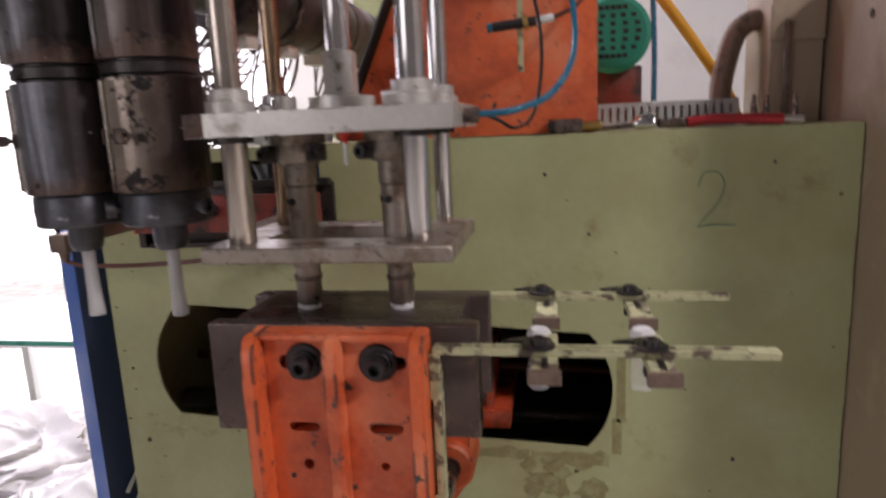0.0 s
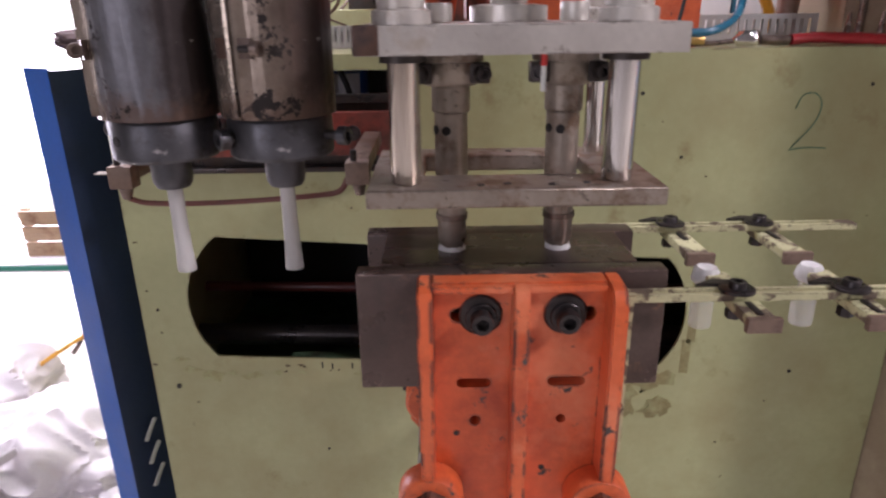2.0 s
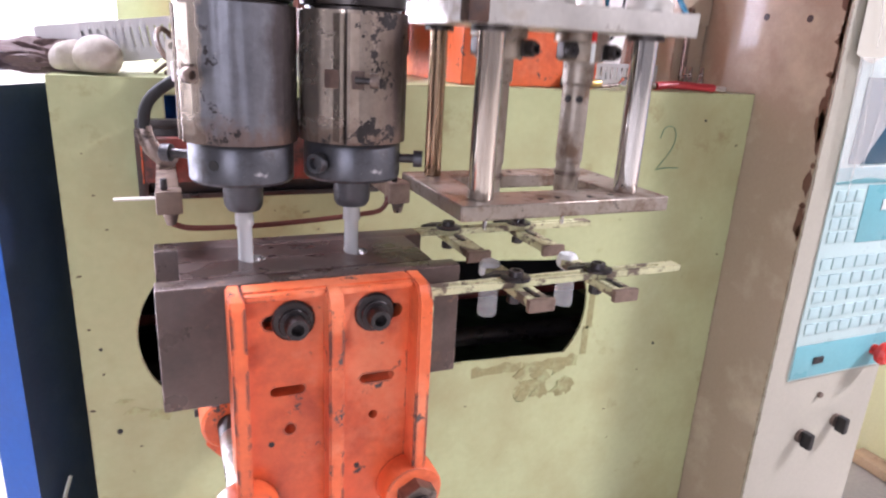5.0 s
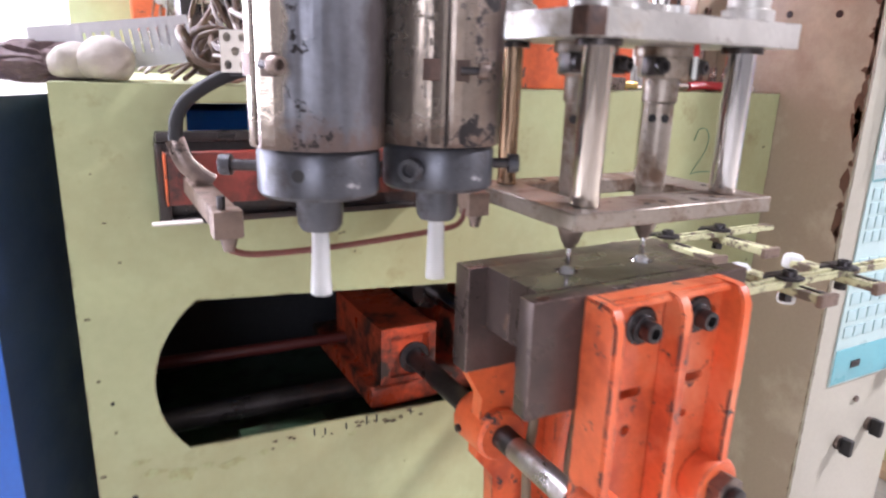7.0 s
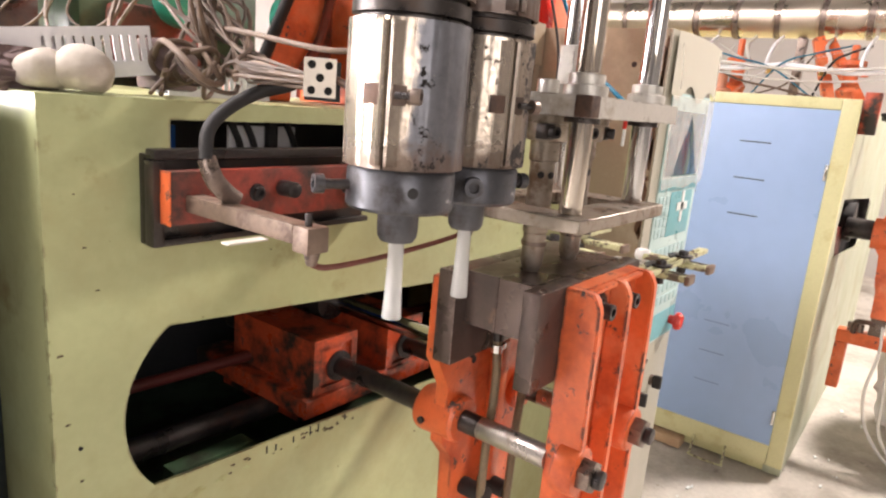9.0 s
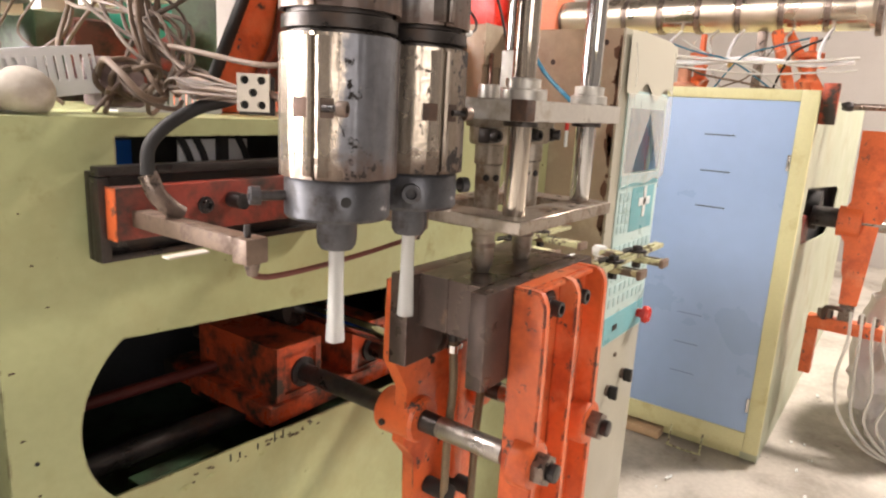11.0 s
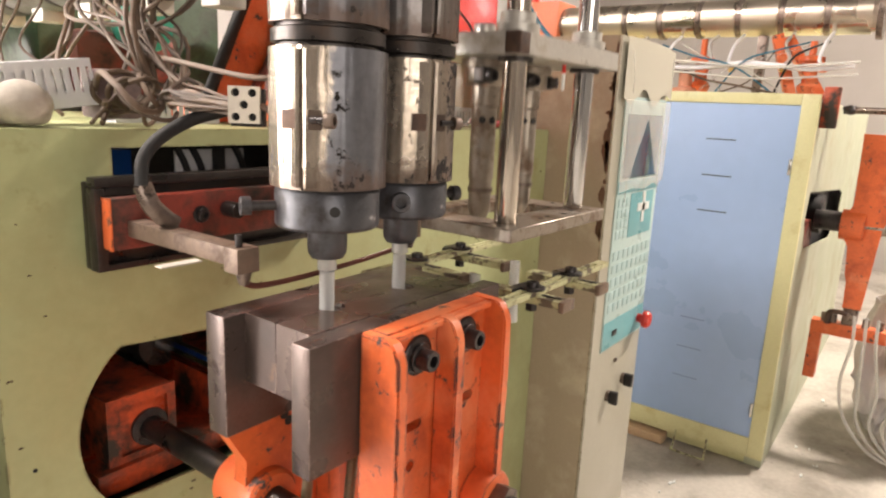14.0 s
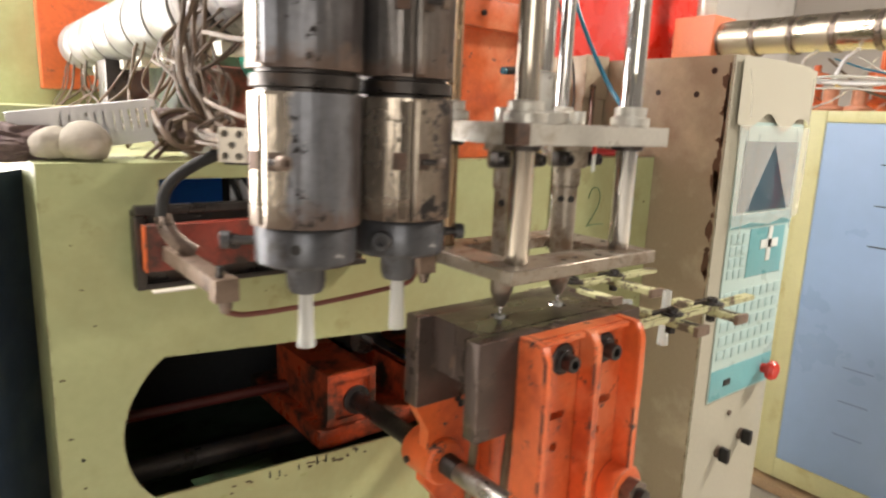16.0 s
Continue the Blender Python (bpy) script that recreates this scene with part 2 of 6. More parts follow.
BLACK = surf("black_rubber", (0.013, 0.012, 0.012), 0.62, var=0.25, bump=0.06)
IRON = surf("black_bolt_steel", (0.055, 0.05, 0.05), 0.38, 0.7, var=0.3, scale=50, stain=[((0.22, 0.20, 0.18), 60, 0.68, 0.04)], bump=0.08)
RUSTY = surf("rusty_strap", (0.105, 0.062, 0.045), 0.5, 0.4, var=0.25, scale=30, stain=[((0.06, 0.04, 0.035), 24, 0.58, 0.06)], bump=0.12)
NUT = surf("oily_nut_steel", (0.21, 0.165, 0.14), 0.36, 0.8, var=0.3, scale=40, stain=[(GREASE, 40, 0.6, 0.05), ((0.45, 0.42, 0.4), 60, 0.70, 0.03)], bump=0.1)
GREY_BAND = surf("grey_aluminium_band", (0.23, 0.22, 0.215), 0.42, 0.45, var=0.15, scale=12, stain=[((0.16, 0.13, 0.11), 9, 0.60, 0.08)], bump=0.06)
STAINED_ROD = surf("browned_guide_rod", (0.66, 0.62, 0.56), 0.16, 1.0, var=0.08, scale=20, bump=0.01, stretch=(1, 1, 0.12), stain=[((0.30, 0.19, 0.11), 6, 0.50, 0.10), ((0.12, 0.07, 0.045), 11, 0.60, 0.06)], stain_rough=0.26)
RAIL = surf("chipped_cream_paint", (0.50, 0.50, 0.29), 0.45, var=0.12, scale=20, stain=[((0.13, 0.10, 0.07), 30, 0.545, 0.03)], edge=(0.10, 0.075, 0.05), edge_r=0.003, bump=0.12)
CUTTER = surf("tan_worn_bar", (0.215, 0.155, 0.118), 0.48, 0.35, var=0.2, scale=22, stain=[((0.12, 0.08, 0.06), 24, 0.60, 0.05)], edge=(0.14, 0.10, 0.07), bump=0.1)
NAVY = surf("navy_paint", (0.021, 0.042, 0.100), 0.5, var=0.15, bump=0.04)
BLUE = surf("blue_paint", (0.010, 0.12, 0.52), 0.4, var=0.1, stain=[((0.01, 0.03, 0.12), 14, 0.7, 0.04)], bump=0.04)
BEIGE = surf("beige_cabinet_paint", (0.35, 0.28, 0.20), 0.45, var=0.07, scale=3, stain=[((0.52, 0.45, 0.33), 4, 0.60, 0.1), (RUST, 20, 0.735, 0.02)], edge=(0.10, 0.055, 0.03), edge_r=0.006, bump=0.04, coat=0.2)
CREAM = surf("pale_cabinet_paint", (0.44, 0.42, 0.34), 0.42, var=0.06, scale=4, stain=[((0.36, 0.30, 0.20), 9, 0.70, 0.06)], edge=(0.14, 0.09, 0.05), bump=0.03, coat=0.2)
TEAL = surf("teal_panel_film", (0.16, 0.42, 0.46), 0.35, var=0.08, bump=0.02)
PALE_TEAL = surf("pale_teal_panel_film", (0.50, 0.66, 0.64), 0.35, var=0.05, bump=0.02)
SCREEN = surf("dark_display", (0.03, 0.09, 0.14), 0.15, var=0.1, bump=0.0)
KEY_FILM = surf("pale_key_film", (0.42, 0.585, 0.58), 0.38, var=0.05, bump=0.01)
KEY = surf("white_key", (0.72, 0.76, 0.74), 0.4, var=0.05, bump=0.02)
ESTOP = surf("red_plastic", (0.62, 0.03, 0.02), 0.3, var=0.08, bump=0.02)
CONCRETE = surf("worn_concrete", (0.50, 0.465, 0.41), 0.6, var=0.13, scale=2.2, fine=45,
                stain=[((0.24, 0.21, 0.17), 1.6, 0.58, 0.12), ((0.14, 0.12, 0.10), 8, 0.68, 0.05), ((0.60, 0.58, 0.53), 40, 0.70, 0.02)], bump=0.2)
PLASTER = surf("white_plaster", (0.80, 0.78, 0.77), 0.7, var=0.05, scale=1.5, stain=[((0.62, 0.59, 0.56), 1.8, 0.64, 0.12)], bump=0.08)
AGED_PLASTER = surf("aged_plaster", (0.42, 0.39, 0.365), 0.75, var=0.07, scale=1.5, stain=[((0.40, 0.37, 0.34), 1.8, 0.60, 0.12)], bump=0.08)
DULL_WALL = surf("dull_grey_plaster", (0.13, 0.12, 0.11), 0.8, var=0.12, scale=1.5, stain=[((0.08, 0.075, 0.07), 1.4, 0.6, 0.12)], bump=0.08)
ROOFING = surf("grey_roof_sheet", (0.12, 0.12, 0.12), 0.6, var=0.1, bump=0.05)
CERAMIC = surf("white_ceramic", (0.62, 0.58, 0.51), 0.35, var=0.06, stain=[((0.42, 0.34, 0.26), 30, 0.66, 0.05)], bump=0.03)
DUCT = surf("white_duct_plastic", (0.80, 0.80, 0.82), 0.4, var=0.04, stain=[((0.5, 0.47, 0.43), 14, 0.7, 0.06)], bump=0.02)
DUCT_GREY = surf("grey_duct_plastic", (0.42, 0.43, 0.42), 0.45, var=0.08, stain=[((0.22, 0.2, 0.18), 14, 0.66, 0.06)], bump=0.02)
CLOTH_WHITE = surf("soiled_white_cloth", (0.50, 0.45, 0.385), 0.85, var=0.1, scale=20, stain=[((0.42, 0.35, 0.28), 12, 0.64, 0.08)], bump=0.3)
CLOTH_DARK = surf("dark_rag", (0.15, 0.105, 0.10), 0.9, var=0.25, scale=24, bump=0.4)
WIRE = surf("grey_brown_cable", (0.115, 0.077, 0.053), 0.62, var=0.25, scale=30, bump=0.05, jitter=0.38)
HOSE = surf("yellowed_braided_hose", (0.20, 0.145, 0.085), 0.45, var=0.22, scale=70, fine=260, bump=0.3)
RIBBON = surf("red_brown_strip", (0.15, 0.045, 0.032), 0.4, var=0.2, bump=0.03)
TUBE_BLUE = surf("blue_air_tube", (0.015, 0.13, 0.21), 0.25, var=0.1, bump=0.01)
YELLOW = surf("yellow_pipe", (0.72, 0.36, 0.03), 0.4, var=0.08, bump=0.02)
MOTOR_GREEN = surf("green_motor_paint", (0.02, 0.24, 0.17), 0.38, var=0.1, bump=0.05)
BRASS = surf("brass", (0.50, 0.34, 0.12), 0.3, 0.9, var=0.15, bump=0.03)
INK = surf("green_marker_ink", (0.13, 0.25, 0.15), 0.6, var=0.2, bump=0.0)
SACK = surf("white_woven_sack", (0.62, 0.59, 0.60), 0.42, var=0.06, scale=14, stain=[((0.62, 0.57, 0.56), 9, 0.62, 0.1)], bump=0.25)
WOOD = surf("pale_board", (0.48, 0.33, 0.20), 0.6, var=0.2, scale=12, stain=[((0.25, 0.12, 0.07), 8, 0.6, 0.08)], bump=0.1)
GUARD_YELLOW = surf("pale_yellow_paint", (0.63, 0.61, 0.34), 0.42, var=0.07, scale=5, stain=[((0.52, 0.47, 0.22), 7, 0.64, 0.08)], bump=0.03)
GUARD_BLUE = surf("blue_sheet", (0.315, 0.45, 0.685), 0.38, var=0.04, scale=2, fine=12, bump=0.01)
COPPER_BAND = surf("warm_barrel_sheet", (0.55, 0.475, 0.39), 0.33, 0.95, var=0.08, scale=6, bump=0.03)
PALE_GREEN = surf("pale_green_panel_paint", (0.43, 0.46, 0.34), 0.42, var=0.08, scale=3, stain=[((0.42, 0.40, 0.27), 4, 0.62, 0.1)], bump=0.03)
PEACH = surf("peach_valve_paint", (0.62, 0.27, 0.17), 0.42, var=0.1, stain=[((0.40, 0.17, 0.10), 9, 0.60, 0.08)], bump=0.05)
# Near-black base: the shade of unlit insides is put into the colour.
DARK_VOID = surf("inner_shade_black", (0.02, 0.02, 0.022), 0.6, var=0.3, bump=0.05)
GREEN_DARK = surf("dark_green_paint", (0.06, 0.11, 0.06), 0.4, var=0.2, stain=[(GREASE, 9, 0.58, 0.1)], bump=0.06)


def clear(name, col, rough, trans, alpha=1.0, ior=1.45):
    m = bpy.data.materials.new(name)
    m.use_nodes = True
    t = m.node_tree
    b = t.nodes["Principled BSDF"]
    n = t.nodes.new("ShaderNodeTexNoise")
    n.inputs["Scale"].default_value = 60
    r = t.nodes.new("ShaderNodeMapRange")
    r.inputs["To Min"].default_value, r.inputs["To Max"].default_value = max(0, rough - 0.08), rough + 0.1
    t.links.new(n.outputs[0], r.inputs[0])
    t.links.new(r.outputs[0], b.inputs["Roughness"])
    b.inputs["Base Color"].default_value = rgb(col)
    b.inputs["Transmission Weight"].default_value = trans
    b.inputs["IOR"].default_value = ior
    b.inputs["Alpha"].default_value = alpha
    return m


MELT = clear("milky_molten_plastic", (0.70, 0.71, 0.70), 0.20, 0.0, alpha=0.48)
FILM = clear("clear_plastic_film", (0.93, 0.94, 0.92), 0.12, 0.0, alpha=0.16)
MILK = clear("milky_white_plastic", (0.86, 0.87, 0.86), 0.35, 0.25)
HAZE_FILM = clear("hazy_plastic_film", (0.90, 0.90, 0.86), 0.25, 0.0, alpha=0.26)
FLAP = clear("milky_film_flap", (0.66, 0.64, 0.54), 0.4, 0.0, alpha=0.88)
SOFT_TUBE = clear("clear_soft_tube", (0.85, 0.83, 0.78), 0.2, 0.5)

glow = bpy.data.materials.new("overcast_daylight")
glow.use_nodes = True
gb = glow.node_tree.nodes["Principled BSDF"]
gb.inputs["Base Color"].default_value = rgb((0.8, 0.8, 0.8))
gb.inputs["Emission Color"].default_value = rgb((1.0, 0.98, 0.96))
gb.inputs["Emission Strength"].default_value = 6.0

# ---- mesh helpers ----
BASE = {}


def thing(name, at, label="", category="", group="", kind=""):
    ob = new(name)
    ob.location = at
    ob.empty_display_size = 0.05
    BASE[ob] = Vector(at)
    return tagged(ob, label, category, group, kind)


def part(name, bm, material, parent, label=""):
    """Links a bmesh, given in world metres, as one mesh under a thing or a part."""
    base = BASE[parent]
    bmesh.ops.translate(bm, verts=bm.verts, vec=-base)
    me = bpy.data.meshes.new(name)
    bm.to_mesh(me)
    bm.free()
    me.materials.append(material)
    for p in me.polygons:
        p.use_smooth = True
    try:
        me.set_sharp_from_angle(angle=radians(38))
    except AttributeError:
        pass
    ob = new(name, me)
    ob.parent = parent
    BASE[ob] = base
    return tagged(ob, label)


def single(name, bm, material, label="", category="", group="", kind="", at=None):
    """A thing that is one mesh."""
    at = Vector(at) if at else sum((v.co for v in bm.verts), Vector()) / len(bm.verts)
    bmesh.ops.translate(bm, verts=bm.verts, vec=-at)
    me = bpy.data.meshes.new(name)
    bm.to_mesh(me)
    bm.free()
    me.materials.append(material)
    for p in me.polygons:
        p.use_smooth = True
    me.set_sharp_from_angle(angle=radians(38))
    ob = new(name, me)
    ob.location = at
    BASE[ob] = at
    return tagged(ob, label, category, group, kind)


def box(x0, x1, y0, y1, z0, z1, bev=0.002, bm=None):
    own = bmesh.new()
    bmesh.ops.create_cube(own, size=1, matrix=Matrix.Translation(((x0 + x1) / 2, (y0 + y1) / 2, (z0 + z1) / 2))
                          @ Matrix.Diagonal((abs(x1 - x0), abs(y1 - y0), abs(z1 - z0), 1)))
    if bev:
        bmesh.ops.bevel(own, geom=own.edges[:], offset=bev, segments=2, affect="EDGES", profile=0.6)
    return joined(bm, own)


def joined(bm, own):
    if bm is None:
        return own
    me = bpy.data.meshes.new("tmp")
    own.to_mesh(me)
    own.free()
    bm.from_mesh(me)
    bpy.data.meshes.remove(me)
    return bm


def cyl(p, q, r, r2=None, seg=24, bev=0.0015, bm=None):
    p, q = Vector(p), Vector(q)
    d = q - p
    own = bmesh.new()
    bmesh.ops.create_cone(own, cap_ends=True, segments=seg, radius1=r, radius2=r if r2 is None else r2, depth=d.length)
    if bev:
        es = [e for e in own.edges if any(len(f.verts) > 4 for f in e.link_faces)]
        bmesh.ops.bevel(own, geom=es, offset=bev, segments=2, affect="EDGES", profile=0.6)
    bmesh.ops.transform(own, verts=own.verts, matrix=Matrix.Translation((p + q) / 2) @ d.to_track_quat("Z", "Y").to_matrix().to_4x4())
    return joined(bm, own)


def hexa(p, q, r, bm=None):
    return cyl(p, q, r, seg=6, bev=0.0012, bm=bm)


def lathe(profile, p, axis=(0, 0, 1), seg=40, bm=None, wobble=None):
    """Turns a closed outline of (radius, height) round an axis through p."""
    own = bmesh.new()
    rings = []
    for i in range(seg):
        a = 2 * math.pi * i / seg
        rings.append([own.verts.new((rr * math.cos(a) * (wobble(a, h) if wobble else 1), rr * math.sin(a) * (wobble(a, h) if wobble else 1), h)) for rr, h in profile])
    for i in range(seg):
        u, w = rings[i], rings[(i + 1) % seg]
        for j in range(len(profile)):
            k = (j + 1) % len(profile)
            own.faces.new((u[j], w[j], w[k], u[k]))
    bmesh.ops.recalc_face_normals(own, faces=own.faces[:])
    bmesh.ops.transform(own, verts=own.verts, matrix=Matrix.Translation(p) @ Vector(axis).to_track_quat("Z", "Y").to_matrix().to_4x4())
    return joined(bm, own)


def pipe(points, r, seg=8, steps=6, bm=None, flat=1.0):
    """A round (or flattened) tube along a smooth curve through the points."""
    pts = [Vector(p) for p in points]
    ext = [pts[0] * 2 - pts[1]] + pts + [pts[-1] * 2 - pts[-2]]
    line = []
    for i in range(1, len(ext) - 2):
        a, b, c, d = ext[i - 1:i + 3]
        for s in range(steps):
            u = s / steps
            line.append(0.5 * (2 * b + (c - a) * u + (2 * a - 5 * b + 4 * c - d) * u * u + (3 * b - a - 3 * c + d) * u ** 3))
    line.append(pts[-1])
    own = bmesh.new()
    rings, side = [], None
    for i, c in enumerate(line):
        t = (line[min(i + 1, len(line) - 1)] - line[max(i - 1, 0)]).normalized()
        if side is None:
            side = t.cross(Vector((0, 0, 1)))
            if side.length < 0.05:
                side = Vector((1, 0, 0))
        side = (side - t * side.dot(t)).normalized()
        up = side.cross(t)
        rings.append([own.verts.new(c + (side * math.cos(2 * math.pi * j / seg) * flat + up * math.sin(2 * math.pi * j / seg)) * r) for j in range(seg)])
    for u, w in zip(rings, rings[1:]):
        for j in range(seg):
            own.faces.new((u[j], u[(j + 1) % seg], w[(j + 1) % seg], w[j]))
    own.faces.new(rings[0][::-1])
    own.faces.new(rings[-1])
    bmesh.ops.recalc_face_normals(own, faces=own.faces[:])
    return joined(bm, own)


def sheet(outer, holes, lift, bm=None):
    """A flat plate with holes. outer, holes: outlines of (u, w); lift(u, w, d) gives the place on the front (d = 0) or back (d = 1)."""
    own = bmesh.new()
    edges = []
    for loop in [outer] + holes:
        vs = [own.verts.new((u, w, 0)) for u, w in loop]
        edges += [own.edges.new((vs[i], vs[(i + 1) % len(vs)])) for i in range(len(vs))]
    bmesh.ops.triangle_fill(own, use_beauty=True, use_dissolve=False, edges=edges)
    geo = bmesh.ops.extrude_face_region(own, geom=own.faces[:])
    back = {g for g in geo["geom"] if isinstance(g, bmesh.types.BMVert)}
    for v in own.verts:
        v.co = lift(v.co.x, v.co.y, 1 if v in back else 0)
    bmesh.ops.recalc_face_normals(own, faces=own.faces[:])
    return joined(bm, own)


def ring(cx, cz, r, n=16, rz=None):
    return [(cx + r * math.cos(2 * math.pi * i / n), cz + (rz or r) * math.sin(2 * math.pi * i / n)) for i in range(n)]


def slot_ring(cx, cz, half, r, n=6):
    right = [(cx + half + r * math.cos(a), cz + r * math.sin(a)) for a in np.linspace(-math.pi / 2, math.pi / 2, n)]
    return right + [(2 * cx - u, 2 * cz - w) for u, w in right]


def arc3(a, b, c, n):
    """n + 1 points of the circle's arc from a by b to c."""
    ax, ay, bx, by, cx, cy = *a, *b, *c
    d = 2 * (ax * (by - cy) + bx * (cy - ay) + cx * (ay - by))
    ux = ((ax * ax + ay * ay) * (by - cy) + (bx * bx + by * by) * (cy - ay) + (cx * cx + cy * cy) * (ay - by)) / d
    uy = ((ax * ax + ay * ay) * (cx - bx) + (bx * bx + by * by) * (ax - cx) + (cx * cx + cy * cy) * (bx - ax)) / d
    r = math.hypot(ax - ux, ay - uy)
    t0, t1, t2 = (math.atan2(p[1] - uy, p[0] - ux) for p in (a, b, c))
    while t1 - t0 > math.pi: t1 -= 2 * math.pi
    while t1 - t0 < -math.pi: t1 += 2 * math.pi
    while t2 - t1 > math.pi: t2 -= 2 * math.pi
    while t2 - t1 < -math.pi: t2 += 2 * math.pi
    return [(ux + r * math.cos(t), uy + r * math.sin(t)) for t in np.linspace(t0, t2, n + 1)]


def lump(p, sx, sy, sz, rough=0.2, freq=6.0, seg=4, seed=0.0):
    """A rumpled rounded mass."""
    own = bmesh.new()
    bmesh.ops.create_icosphere(own, subdivisions=seg, radius=1)
    for v in own.verts:
        k = 1 + rough * noise.noise(v.co * freq * 0.35 + Vector((seed, 0, 0))) + rough * 0.5 * abs(noise.noise(v.co * freq + Vector((0, seed, 0))))
        v.co = Vector((v.co.x * sx * k, v.co.y * sy * k, max(v.co.z, -0.75) * sz * k)) + Vector(p)
    return own


def crumpled(p, sx, sy, sz, seed):
    """A filled plastic sack: a slumped mass with sharp branching folds."""
    own = bmesh.new()
    bmesh.ops.create_icosphere(own, subdivisions=6, radius=1)
    o = Vector((seed, seed * 0.7, 0))
    for v in own.verts:
        c = v.co.copy()
        warp = c + 0.35 * Vector((noise.noise(c * 1.7 + o), noise.noise(c * 1.7 - o), noise.noise(c * 1.7 + o * 2)))
        k = 1 + 0.30 * noise.noise(c * 1.4 + o)
        for f, a in ((1.9, 0.20), (4.2, 0.085), (9.0, 0.018)):
            k += a * ((1 - abs(noise.noise(warp * f + o))) ** 2 - 0.6)
        v.co = Vector((c.x * sx * k, c.y * sy * k, max(c.z, -0.75) * sz * k)) + Vector(p)
    return own


def cap_screw(name, p, way, r, h, parent, washer=0.0, material=IRON):
    """A socket-head screw whose head stands on p and points along way."""
    p, way = Vector(p), Vector(way).normalized()
    bm = lathe([(0.0001, 0), (r, 0), (r, h * 0.92), (r * 0.93, h), (r * 0.56, h), (r * 0.52, h * 0.45), (0.0001, h * 0.45)], p, way, seg=18)
    if washer:
        lathe([(0.0001, -0.0002), (washer, -0.0002), (washer, 0.003), (washer * 0.95, 0.0038), (0.0001, 0.0038)], p, way, seg=24, bm=bm)
    return part(name, bm, material, parent)

# ---- the hall ----


def lift_y(y, t):
    return lambda u, w, d: Vector((u, y + t * d, w))


def lift_x(x, t):
    return lambda u, w, d: Vector((x + t * d, u, w))


def rect(u0, u1, w0, w1):
    return [(u0, w0), (u1, w0), (u1, w1), (u0, w1)]


bm = bmesh.new()
bmesh.ops.create_grid(bm, x_segments=60, y_segments=60, size=9.0, matrix=Matrix.Translation((1.0, 0.0, FLOOR)))
for v in bm.verts:
    v.co.z += 0.003 * noise.noise(v.co * 1.3) - 0.002
single("floor", bm, CONCRETE, "worn grey concrete workshop floor with pale scraps", "floor", kind="structure", at=(1, 0, FLOOR))
single("wall_north", sheet(rect(-6.2, 8.2, FLOOR - 0.05, 5.0), [rect(-6.0, -1.85, FLOOR + 0.02, 3.3)], lift_y(4.5, 0.2)), PLASTER,
       "white plastered hall wall with a wide opening", "wall", kind="structure")
# Unseen west and south walls, kept dark so the metal reflects little.
single("wall_west", sheet(rect(-5.2, 4.48, FLOOR - 0.05, 5.0), [], lift_x(-6.2, 0.2)), DULL_WALL,
       "unseen dull grey plastered hall wall", "wall", kind="structure")
single("wall_south", sheet(rect(-6.2, 8.2, FLOOR - 0.05, 5.0), [rect(-6.0, -2.4, 1.1, 4.1)], lift_y(-5.2, 0.2)), DULL_WALL,
       "unseen dull grey hall wall with an added window", "wall", kind="structure")
single("wall_east", sheet(rect(-5.0, 4.48, FLOOR - 0.05, 5.0), [], lift_x(8.0, 0.2)), AGED_PLASTER, "white plastered hall wall beyond the machines", "wall", kind="structure")
# Unseen dark roof; its back opening only serves the added lamp over the sacks.
single("ceiling", sheet(rect(-6.2, 8.2, -5.2, 4.7), [rect(3.4, 4.6, -1.9, -0.7), rect(-3.45, -1.75, 1.85, 3.55)], lambda u, w, d: Vector((u, w, 5.0 + 0.15 * d))), ROOFING,
       "unseen grey roof sheet, one of its two openings added", "ceiling", kind="structure")
single("backdrop", box(-9, 1, 7.0, 7.05, FLOOR - 0.3, 5.5, 0), glow, "bright hazy daylight outside the hall", "backdrop", kind="structure")

# ---- the moulding machine's green housing ----
PX0, PX1, PY, PTOP = -0.963, 0.520, 1.230, 1.423
machine = thing("machine_housing", (-0.22, 1.23, FLOOR), "pale green sheet-metal machine housing with a long slot and oil stains", "machine")
slot = (arc3((-0.80, 1.098), (-0.868, 0.972), (-0.826, 0.846), 14) + arc3((0.056, 0.802), (0.105, 0.918), (0.060, 1.040), 14))
window = rect(-0.795, -0.46, 1.262, 1.396)
front = sheet(rect(PX0, PX1, FLOOR + 0.02, PTOP), [slot, window], lift_y(PY, 0.006))
part("front_panel", front, GREEN, machine)
part("side_panel", sheet(rect(PY + 0.0065, 2.02, FLOOR + 0.02, PTOP), [], lift_x(PX0, 0.005)), GREEN, machine)
part("side_panel", sheet(rect(PY + 0.0065, 2.02, FLOOR + 0.02, PTOP - 0.004), [], lift_x(PX1 - 0.005, 0.005)), GREEN, machine)
part("top_panel", box(PX0 + 0.004, PX1, PY + 0.004, 2.02, PTOP - 0.0055, PTOP, 0.0015), GREEN, machine)
# Inner walls are coloured near-black, so the slot looks deep in shade.
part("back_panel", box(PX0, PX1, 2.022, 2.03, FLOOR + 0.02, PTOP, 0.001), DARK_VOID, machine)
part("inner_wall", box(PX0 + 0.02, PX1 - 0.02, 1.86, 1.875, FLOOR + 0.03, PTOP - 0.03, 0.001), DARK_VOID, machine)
part("inner_floor", box(PX0 + 0.02, PX1 - 0.02, 1.26, 1.85, 0.66, 0.70, 0.001), GREEN_DARK, machine, "dark green inner bed")
part("inner_box", box(-0.80, -0.56, 1.62, 1.84, 1.20, 1.36, 0.004), BLUE, machine, "blue box inside the housing")
